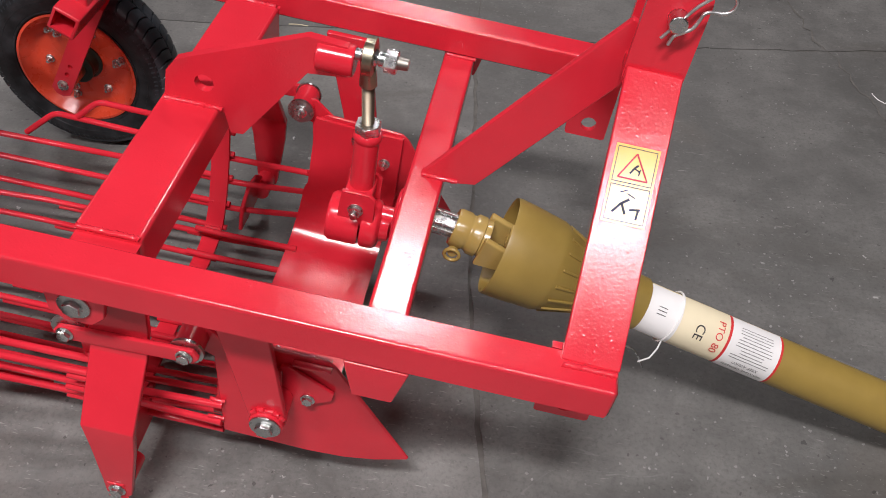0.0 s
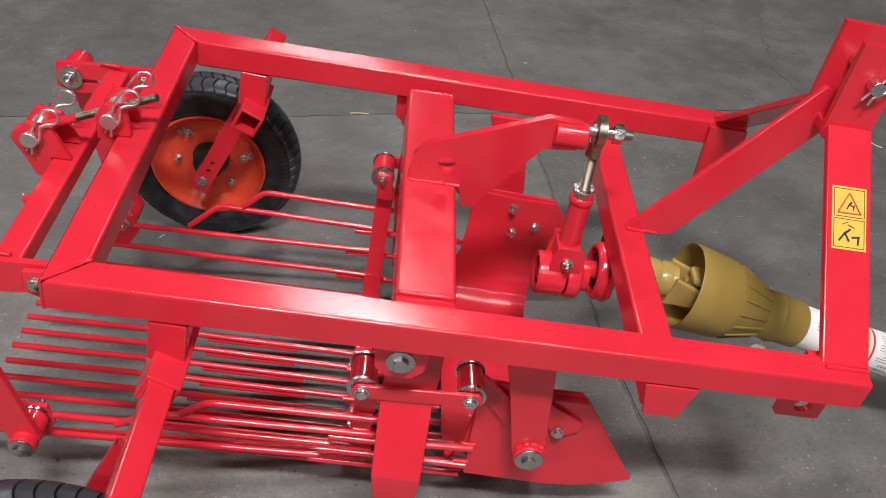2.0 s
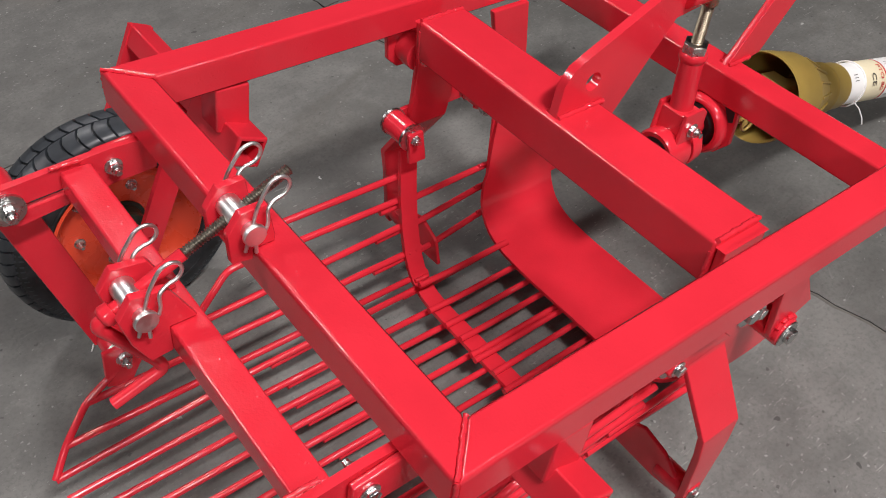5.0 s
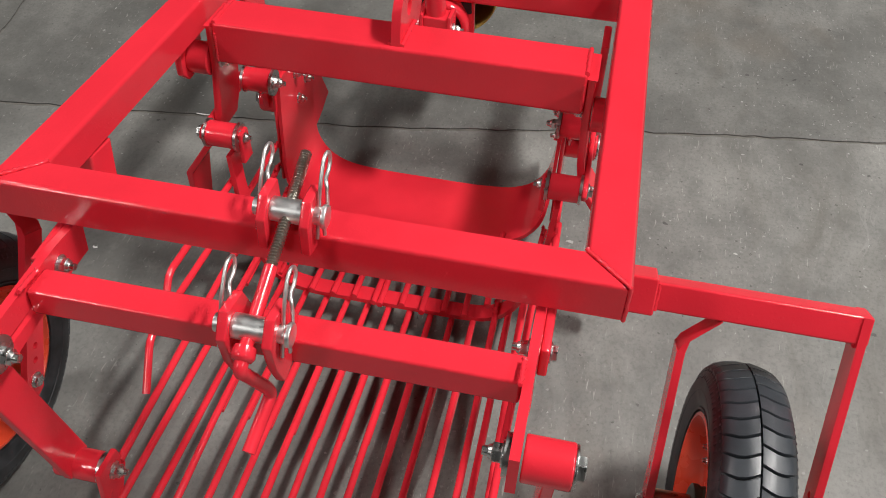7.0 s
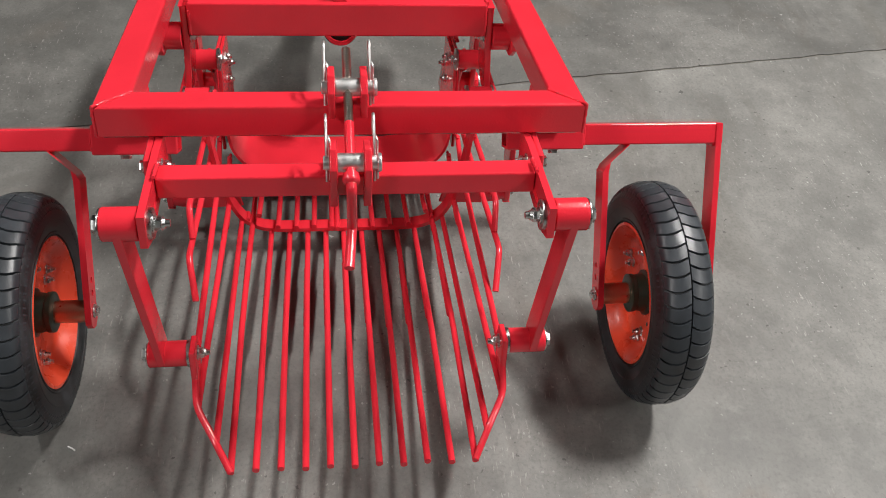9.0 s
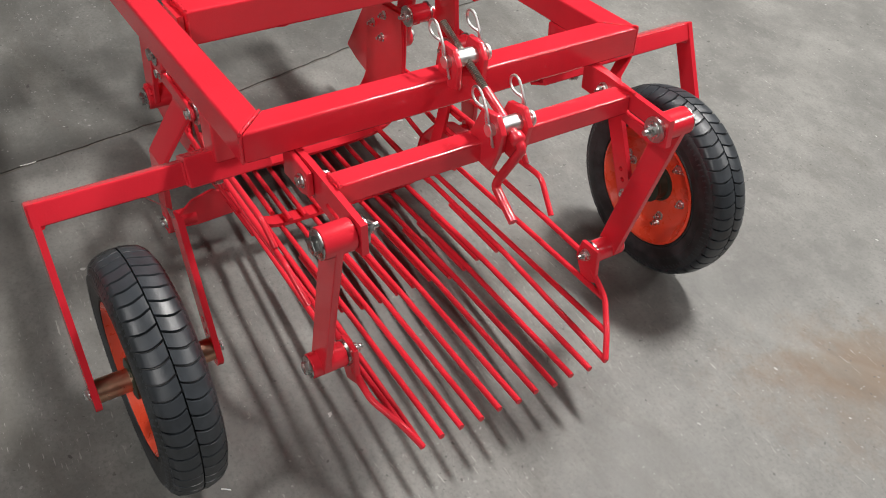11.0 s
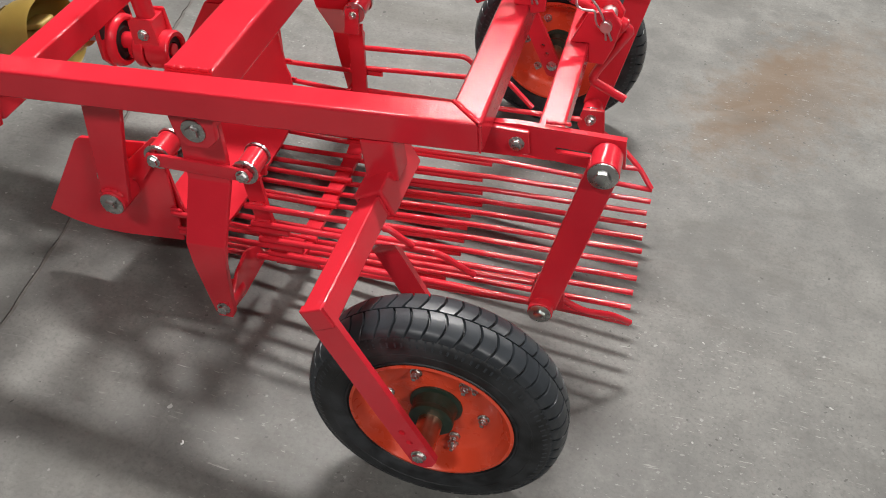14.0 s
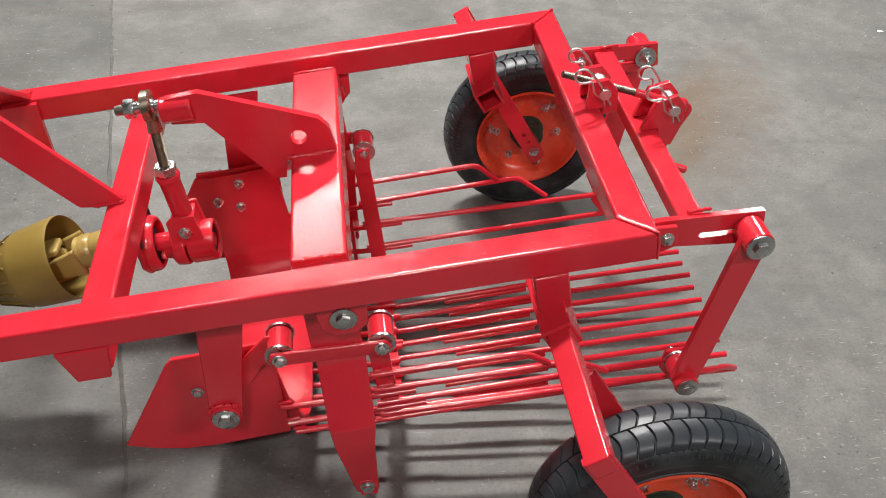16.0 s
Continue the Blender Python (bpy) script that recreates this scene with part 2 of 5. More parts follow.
def part(name, bm, mat, parent, label=""):
    ob = new(name, mesh_of(name, bm, mat))
    ob.parent = parent
    if len(ob.data.polygons) < 2500:
        even = ob.modifiers.new("even_normals", "WEIGHTED_NORMAL")
        even.keep_sharp, even.weight = True, 100
    return tagged(ob, label)


def thing(name, label, category, m=None, kind="", group=""):
    ob = new(name)
    if m is not None:
        ob.matrix_world = m
    return tagged(ob, label, category, group, kind)


def V(*a):
    return Vector(a)


def basis(d, side=None):
    d = Vector(d).normalized()
    s = Vector(side) if side is not None else (V(0, 1, 0) if abs(d.y) < 0.9 else V(1, 0, 0))
    s = (s - d * s.dot(d)).normalized()
    return d, s, d.cross(s)


def soften(bm, verts, bev, seg=2):
    if bev > 0:
        edges = {e for v in verts for e in v.link_edges if e.is_valid and len(e.link_faces) == 2 and e.calc_face_angle(0) > 0.35}
        bmesh.ops.bevel(bm, geom=list(edges), offset=bev, segments=seg, affect="EDGES", profile=0.5, clamp_overlap=True)


def beam(bm, a, b, w, h, side=None, bev=0.005):
    """A bar from a to b: w across the side vector, h across the third way."""
    a, b = Vector(a), Vector(b)
    d, s, u = basis(b - a, side)
    vs = []
    for p in (a, b):
        for i, j in ((-1, -1), (1, -1), (1, 1), (-1, 1)):
            vs.append(bm.verts.new(p + s * (i * w / 2) + u * (j * h / 2)))
    for f in ((0, 1, 2, 3), (7, 6, 5, 4), (0, 4, 5, 1), (1, 5, 6, 2), (2, 6, 7, 3), (3, 7, 4, 0)):
        bm.faces.new([vs[i] for i in f])
    bm.normal_update()
    soften(bm, vs, bev)
    return bm


def plate(bm, pts, axis, lo, hi, bev=0.002, holes=()):
    """A flat outline across one axis, lo to hi thick. pts: the other two coordinates in xyz order."""
    def put(p, v):
        return V(*{"x": (v, p[0], p[1]), "y": (p[0], v, p[1]), "z": (p[0], p[1], v)}[axis])
    if not holes:
        lows = [bm.verts.new(put(p, lo)) for p in pts]
        highs = [bm.verts.new(put(p, hi)) for p in pts]
        n = len(pts)
        bm.faces.new(lows)
        bm.faces.new(highs[::-1])
        for i in range(n):
            bm.faces.new((lows[i], highs[i], highs[(i + 1) % n], lows[(i + 1) % n]))
        bm.normal_update()
        soften(bm, lows + highs, bev, 1)
        return bm
    edges = []
    loops = [list(pts)] + [[(c[0] + r * math.cos(k * math.tau / 14), c[1] + r * math.sin(k * math.tau / 14)) for k in range(14)] if isinstance(c, tuple) else c
                           for c, r in holes]
    for lp in loops:
        vs = [bm.verts.new(put(p, lo)) for p in lp]
        edges += [bm.edges.new((vs[i], vs[(i + 1) % len(vs)])) for i in range(len(vs))]
    made = bmesh.ops.triangle_fill(bm, use_beauty=True, use_dissolve=False, edges=edges)
    faces = [g for g in made["geom"] if isinstance(g, bmesh.types.BMFace)]
    ex = bmesh.ops.extrude_face_region(bm, geom=faces, use_keep_orig=True)
    shift = put((0, 0), hi) - put((0, 0), lo)
    bmesh.ops.translate(bm, vec=shift, verts=[g for g in ex["geom"] if isinstance(g, bmesh.types.BMVert)])
    return bm


def cyl(bm, a, b, r, r2=None, seg=22, bev=0.0):
    a, b = Vector(a), Vector(b)
    d, s, u = basis(b - a)
    r2 = r if r2 is None else r2
    ra, rb = [], []
    for k in range(seg):
        c = s * math.cos(k * math.tau / seg) + u * math.sin(k * math.tau / seg)
        ra.append(bm.verts.new(a + c * r))
        rb.append(bm.verts.new(b + c * r2))
    caps = [bm.faces.new(ra[::-1]), bm.faces.new(rb)]
    for k in range(seg):
        bm.faces.new((ra[k], ra[(k + 1) % seg], rb[(k + 1) % seg], rb[k]))
    if bev:
        bm.normal_update()
        bmesh.ops.bevel(bm, geom=[e for f in caps for e in f.edges], offset=bev, segments=2, affect="EDGES", profile=0.5)
    return bm


def sweep(bm, pts, r, seg=10, radii=None):
    pts = [Vector(p) for p in pts]
    rings, s_old = [], None
    for i, p in enumerate(pts):
        d = (pts[min(i + 1, len(pts) - 1)] - pts[max(i - 1, 0)]).normalized()
        s = s_old if s_old is not None else (V(0, 0, 1) if abs(d.z) < 0.9 else V(1, 0, 0))
        s = (s - d * s.dot(d)).normalized()
        s_old, u = s, d.cross(s)
        rr = radii[i] if radii else r
        rings.append([bm.verts.new(p + (s * math.cos(k * math.tau / seg) + u * math.sin(k * math.tau / seg)) * rr) for k in range(seg)])
    bm.faces.new(rings[0][::-1])
    bm.faces.new(rings[-1])
    for a, b in zip(rings, rings[1:]):
        for k in range(seg):
            bm.faces.new((a[k], a[(k + 1) % seg], b[(k + 1) % seg], b[k]))
    return bm


def rounded(pts, rad, n=4):
    """A way of points with its inner corners rounded."""
    pts = [Vector(p) for p in pts]
    out = [pts[0]]
    for a, b, c in zip(pts, pts[1:], pts[2:]):
        u, w = (a - b), (c - b)
        k = min(rad, u.length * 0.45, w.length * 0.45)
        p, q = b + u.normalized() * k, b + w.normalized() * k
        for i in range(n + 1):
            f = i / n
            out.append(p * (1 - f) ** 2 + b * 2 * f * (1 - f) + q * f * f)
    return out + [pts[-1]]


def lathe(bm, prof, origin, axis, seg=40, close=False):
    o = Vector(origin)
    d, s, u = basis(axis)
    rings = []
    for t, r in prof:
        rings.append([bm.verts.new(o + d * t + (s * math.cos(k * math.tau / seg) + u * math.sin(k * math.tau / seg)) * r) for k in range(seg)])
    pairs = list(zip(rings, rings[1:])) + ([(rings[-1], rings[0])] if close else [])
    for a, b in pairs:
        for k in range(seg):
            bm.faces.new((a[k], a[(k + 1) % seg], b[(k + 1) % seg], b[k]))
    return bm


def weld(bm, a, b, w=0.0045, seed=0):
    """A bead of weld with uneven lumps."""
    a, b = Vector(a), Vector(b)
    rnd = random.Random(seed)
    w *= 0.72
    n = max(4, int((b - a).length / 0.0030))
    pts = [a.lerp(b, i / n) + V(*(rnd.uniform(-0.0006, 0.0006) for _ in range(3))) for i in range(n + 1)]
    sweep(bm, pts, w, 7, [w * (rnd.uniform(0.78, 0.98) if i % 2 else rnd.uniform(0.98, 1.25)) for i, _ in enumerate(pts)])
    return bm


def bead(parent, a, b, w=0.0045, seed=0):
    bm = bmesh.new()
    weld(bm, a, b, w, seed)
    return part("weld_bead", bm, RED, parent)


# hex bolt and nut meshes, by size, shared by all of a size
FAST = {}


def fastener(kind, d):
    if (kind, d) not in FAST:
        bm = bmesh.new()
        z = 0.0
        wr = d * (1.6 if kind == "big" else 1.2)
        cyl(bm, (0, 0, 0), (0, 0, d * 0.2), wr, seg=26, bev=d * 0.04)
        h = d * (0.62 if kind != "nut" else 0.85)
        z = d * 0.2
        cyl(bm, (0, 0, z), (0, 0, z + h), d * 0.92, seg=6, bev=d * 0.06)
        if kind == "nut":
            cyl(bm, (0, 0, z + h), (0, 0, z + h + d * 0.3), d * 0.72, d * 0.6, seg=16)
            cyl(bm, (0, 0, z + h), (0, 0, z + h + d * 0.85), d * 0.5, d * 0.42, seg=12)
        FAST[kind, d] = mesh_of("bolt" if kind != "nut" else "nut", bm, DULL if kind == "big" else ZINC)
    return FAST[kind, d]


def bolt(parent, at, way, d=0.010, kind="head"):
    ob = new("nut" if kind == "nut" else "bolt", fastener(kind, d))
    ob.parent = parent
    turn = Vector(way).to_track_quat("Z", "X").to_matrix().to_4x4()
    ob.matrix_local = Matrix.Translation(Vector(at)) @ turn @ pose(0, 0, 0, 0, 0, (at[0] * 9000) % 60)
    return ob


# ---- the hall ----
HX, HY, HZ = 14.0, 12.0, 6.4
CRACK_A = [(0.50, 12.0), (0.58, 3.2), (0.65, 1.86), (0.72, 1.30), (0.80, 0.60), (0.85, 0.18), (0.905, -0.10), (0.970, -0.40), (1.02, -0.71), (1.085, -1.15), (1.17, -1.70), (1.35, -3.2), (2.2, -12.0)]
CRACK_B = [(-14.0, 0.6), (-3.0, 0.80), (-0.56, 0.96), (0.08, 1.02), (0.34, 1.06), (0.70, 1.095), (1.30, 1.16), (1.64, 1.215), (1.96, 1.29), (4.0, 1.6), (14.0, 2.8)]
CRACK_E = [(1.85, 2.9), (1.67, 2.01), (1.60, 1.70), (1.57, 1.46), (1.61, 1.27), (1.67, 1.14), (1.73, 0.95), (1.77, 0.73), (1.90, 0.30), (2.2, -0.6)]


def wander(pts, step, amp, seed):
    rnd = random.Random(seed)
    out = []
    for a, b in zip(pts, pts[1:]):
        a, b = V(*a), V(*b)
        st = step if max(abs(a.x), abs(a.y), abs(b.x), abs(b.y)) < 4 else step * 8
        n = max(1, int((b - a).length / st))
        for i in range(n):
            p = a.lerp(b, i / n)
            out.append(p + V(rnd.uniform(-amp, amp), rnd.uniform(-amp, amp)))
    return out + [V(*pts[-1])]


def crack_strip(bm, pts, wide, seed, z):
    rnd = random.Random(seed)
    last = None
    for i, p in enumerate(pts):
        d = (pts[min(i + 1, len(pts) - 1)] - pts[max(i - 1, 0)]).normalized()
        n = V(-d.y, d.x) * wide * rnd.uniform(0.2, 1.3)
        pair = (bm.verts.new((p.x + n.x, p.y + n.y, z)), bm.verts.new((p.x - n.x, p.y - n.y, z)))
        if last:
            bm.faces.new((last[0], pair[0], pair[1], last[1]))
        last = pair


def shifted(pts, gap, seed):
    """A way moved sideways by about gap, unevenly, as a broken slab edge."""
    rnd = random.Random(seed)
    out = []
    for i, p in enumerate(pts):
        d = (pts[min(i + 1, len(pts) - 1)] - pts[max(i - 1, 0)]).normalized()
        out.append(p + V(-d.y, d.x) * gap * rnd.uniform(0.5, 1.5))
    return out


def build_floor():
    bm = bmesh.new()
    plate(bm, [(-HX, -HY), (HX, -HY), (HX, HY), (-HX, HY)], "z", -0.2, -0.003, 0)
    floor = tagged(new("floor", mesh_of("floor", bm, DIRT)), "grey worn concrete floor with cracked joints", "floor", kind="structure")
    X = V(0.737, 1.098)
    cut_a = [i for i, p in enumerate(CRACK_A) if p[1] > X.y]
    north = wander(CRACK_A[:cut_a[-1] + 1] + [tuple(X)], 0.03, 0.0022, 41)
    south = wander([tuple(X)] + CRACK_A[cut_a[-1] + 1:], 0.03, 0.0022, 42)
    cut_b = [i for i, p in enumerate(CRACK_B) if p[0] < X.x]
    west = wander(CRACK_B[:cut_b[-1] + 1] + [tuple(X)], 0.03, 0.0022, 43)
    east = wander([tuple(X)] + CRACK_B[cut_b[-1] + 1:], 0.03, 0.0022, 44)
    gap = {"north": 0.0020, "south": 0.0042, "east": 0.0027, "west": 0.0022}
    # each slab: two of the four joints meeting at the crossing, and the hall's corner
    slabs = (("rear", shifted(west, -gap["west"], 1) + shifted(south, -gap["south"], 2), [(-HX, -HY)]),
             ("front", shifted(south[::-1], -gap["south"], 3) + shifted(east, -gap["east"], 4), [(HX, -HY)]),
             ("front", shifted(east[::-1], -gap["east"], 5) + shifted(north[::-1], -gap["north"], 6), [(HX, HY)]),
             ("front", shifted(north, -gap["north"], 7) + shifted(west[::-1], -gap["west"], 8), [(-HX, HY)]))
    for kind, way, corner in slabs:
        bm = bmesh.new()
        plate(bm, [(p[0], p[1]) for p in way] + corner, "z", -0.1, 0.0, 0)
        part("slab", bm, CONCRETE if kind == "rear" else CONCRETE_F, floor, "worn concrete slab, brighter light put into its tone" if kind == "rear" else "slightly darker concrete slab, dimmer light put into its tone")
    bm = bmesh.new()
    crack_strip(bm, wander(CRACK_E, 0.03, 0.010, 46), 0.0032, 62, 0.0012)
    part("crack", bm, DIRT, floor, "dark crumbled crack in the concrete")


def build_hall():
    build_floor()
    # walls and ceiling are added out of view to bound the bounced light
    for name, pts, ax, lo, hi in (("wall_north", [(-HX, 0), (HX, 0), (HX, HZ), (-HX, HZ)], "y", HY, HY + 0.2), ("wall_south", [(-HX, 0), (HX, 0), (HX, HZ), (-HX, HZ)], "y", -HY - 0.2, -HY),
                                  ("wall_east", [(-HY, 0), (HY, 0), (HY, HZ), (-HY, HZ)], "x", HX, HX + 0.2), ("wall_west", [(-HY, 0), (HY, 0), (HY, HZ), (-HY, HZ)], "x", -HX - 0.2, -HX)):
        bm = bmesh.new()
        plate(bm, pts, ax, lo, hi, 0)
        tagged(new(name, mesh_of(name, bm, WALLM)), "plain grey hall wall, unseen, holds down bounced light", "wall", kind="structure")
    bm = bmesh.new()
    plate(bm, [(-HX, -HY), (HX, -HY), (HX, HY), (-HX, HY)], "z", HZ, HZ + 0.1, 0)
    tagged(new("ceiling", mesh_of("ceiling", bm, CEILM)), "grey sheet ceiling of the hall, unseen, holds down bounced light", "ceiling", kind="structure")
    for (x, y), watts, long, wide in LAMPS:
        t = thing("ceiling_lamp", "long white lamp hanging from the hall ceiling", "lamp", pose(x, y, LAMP_H), group="hall lamps")
        bm = bmesh.new()
        beam(bm, (-long / 2 - 0.03, 0, 0.06), (long / 2 + 0.03, 0, 0.06), wide + 0.06, 0.08, (0, 1, 0), 0.01)
        part("housing", bm, WALLM, t)
        for sx in (-0.4, 0.4):
            bm = bmesh.new()
            cyl(bm, (sx, 0, 0.1), (sx, 0, HZ - LAMP_H), 0.006, seg=8)
            part("cable", bm, BLACK, t)
        li = bpy.data.lights.new("lamp_light", "AREA")
        li.shape, li.size, li.size_y, li.energy, li.color = "RECTANGLE", long, wide, watts, (1.0, 0.985, 0.96)
        new("lamp_light", li).matrix_world = pose(x, y, LAMP_H)


build_hall()

# ---- the potato digger: x forward to the hitch, y to its left, z up from the top of its rear bar ----
digger = thing("potato_digger", "red-painted steel potato digger standing on a concrete floor", "farm machine", pose(0, 0, 0.586, 0, 6.9, 0))


def build_frame():
    T, W, FRONT = 0.05, 0.35, 1.073
    for s in (1, -1):
        bm = bmesh.new()
        pts = [(0.0, s * W), (FRONT, s * W), (FRONT, s * (W - T)), (T, s * (W - T))]
        plate(bm, pts, "z", -T, 0, 0.0055)
        rail = part("side_rail", bm, RED, digger)
        bead(rail, (0.002, s * (W - 0.002), -0.0012), (T, s * (W - T), -0.0012), 0.0034, 3 + s)
        bead(rail, (0.0025, s * (W - 0.0025), -0.002), (0.0025, s * (W - 0.0025), -T + 0.002), 0.0034, 7 + s)
        # link plate on the rail's inner face, hanging under the front end
        bm = bmesh.new()
        plate(bm, [(0.997, -0.006), (1.069, -0.006), (1.070, -0.134), (1.066, -0.137), (1.006, -0.137), (1.003, -0.134)], "y", -0.005, 0.005, 0.0015, [((1.038, -0.112), 0.013)])
        for v in bm.verts:
            v.co.y = s * (0.294 + v.co.y + v.co.z * 0.06)
        part("link_plate", bm, RED, digger, "red hanging link plate with a pin hole")
        # end plate under the front cross tube
        bm = bmesh.new()
        plate(bm, [(0.772, -0.0495), (0.848, -0.0495), (0.834, -0.108), (0.786, -0.108)], "y", s * 0.341, s * 0.3495, 0.002)
        part("end_plate", bm, RED, digger)
        # leg of the hitch mast
        bm = bmesh.new()
        lo, hi = V(1.040, s * 0.315, -0.004), V(1.047, s * 0.042, 0.205)
        beam(bm, lo, hi, 0.066, 0.012, (1, 0, 0), 0.0018)
        leg = part("mast_leg", bm, RED, digger)
        bead(leg, (1.009, s * 0.303, 0.003), (1.070, s * 0.303, 0.003), 0.005, 11)
        bead(leg, (1.009, s * 0.325, 0.001), (1.070, s * 0.325, 0.001), 0.005, 12)
        # upright cheek with the top pin hole
        bm = bmesh.new()
        plate(bm, [(1.012, 0.192), (1.082, 0.200), (1.082, 0.30), (1.077, 0.331), (1.012, 0.333)], "y", s * 0.036 - 0.0055, s * 0.036 + 0.0055, 0.0015, [((1.050, 0.279), 0.0112)])
        part("mast_cheek", bm, RED, digger)
    bm = bmesh.new()
    plate(bm, [(0.0, -W), (T, -W + T), (T, W - T), (0.0, W)], "z", -T, 0, 0.0055)
    part("rear_crossbar", bm, RED, digger)
    bm = bmesh.new()
    beam(bm, (0.806, -0.34, -0.0765), (0.806, 0.34, -0.0765), 0.05, 0.05, (1, 0, 0), 0.005)
    fx = part("front_cross_tube", bm, RED, digger)
    for s in (1, -1):
        bead(fx, (0.787, s * 0.300, -0.0505), (0.833, s * 0.300, -0.0505), 0.005, 20 + s)
    # flat brace from the cross tube to the mast
    bm = bmesh.new()
    plate(bm, [(0.795, -0.056), (0.842, -0.056), (0.875, -0.050), (1.040, 0.185), (1.040, 0.238), (1.010, 0.246)], "y", -0.006, 0.006, 0.0016)
    br = part("mast_brace", bm, RED, digger)
    bead(br, (0.800, -0.007, -0.050), (0.850, -0.007, -0.050), 0.0048, 5)
    bead(br, (0.800, 0.007, -0.050), (0.850, 0.007, -0.050), 0.0048, 6)
    bm = bmesh.new()
    beam(bm, (1.046, -0.05, 0.196), (1.046, 0.05, 0.196), 0.066, 0.02, (1, 0, 0), 0.003)
    part("mast_bridge", bm, RED, digger)
    # top pin with its clip
    bm = bmesh.new()
    cyl(bm, (1.050, -0.060, 0.279), (1.050, 0.052, 0.279), 0.0108, bev=0.002)
    pin = part("hitch_pin", bm, ZINC, digger, "bright zinc hitch pin")
    hair_clip(pin, V(1.050, -0.053, 0.279), V(0.50, 0, 0.87), 0.060)
    # support bars down to the plough
    for s in (1, -1):
        bm = bmesh.new()
        plate(bm, [(0.588, -0.0495), (0.662, -0.0495), (0.690, -0.235), (0.698, -0.285), (0.686, -0.306), (0.664, -0.306), (0.646, -0.286), (0.626, -0.20)], "y", s * 0.284, s * 0.296, 0.002)
        bar = part("plough_hanger", bm, RED, digger)
        bm = bmesh.new()
        cyl(bm, (0.672, s * 0.252, -0.284), (0.672, s * 0.306, -0.284), 0.024, bev=0.003)
        arc = [V(0.672 + 0.0255 * math.cos(q), s * 0.2985, -0.284 + 0.0255 * math.sin(q)) for q in (0.5, 0.9, 1.3, 1.7, 2.1, 2.5)]
        for k, (p, q) in enumerate(zip(arc, arc[1:])):
            weld(bm, p, q, 0.0048, k)
        part("boss", bm, RED, bar)
        bolt(bar, (0.672, s * 0.306, -0.284), (0, s, 0), 0.0135, "big")
        bolt(bar, (0.717, s * (0.2535 if s > 0 else 0.2605), -0.268), (0, s, 0), 0.0085)


def hair_clip(parent, at, way, size=0.088):
    """A sprung wire clip through a pin: a straight leg, a round eye and a waved leg."""
    w = Vector(way).normalized()
    n = V(0, 1, 0)
    u = n.cross(w).normalized()
    k = size
    line = [(-0.42, 0.0), (0.45, 0.0), (0.70, 0.05), (0.93, 0.12), (1.03, 0.28), (0.98, 0.45), (0.82, 0.52), (0.66, 0.45), (0.58, 0.30), (0.48, 0.14), (0.30, 0.20), (0.12, 0.24), (-0.06, 0.17), (-0.20, 0.10), (-0.40, 0.16)]
    off = 0.0045
    pts = [Vector(at) + w * (a * k) + u * (b * k) + n * (-off if i > 8 else 0) for i, (a, b) in enumerate(line)]
    bm = bmesh.new()
    sweep(bm, rounded(pts, 0.012, 3), 0.0021, 7)
    return part("hair_clip", bm, WIRE, parent, "sprung wire hair clip")


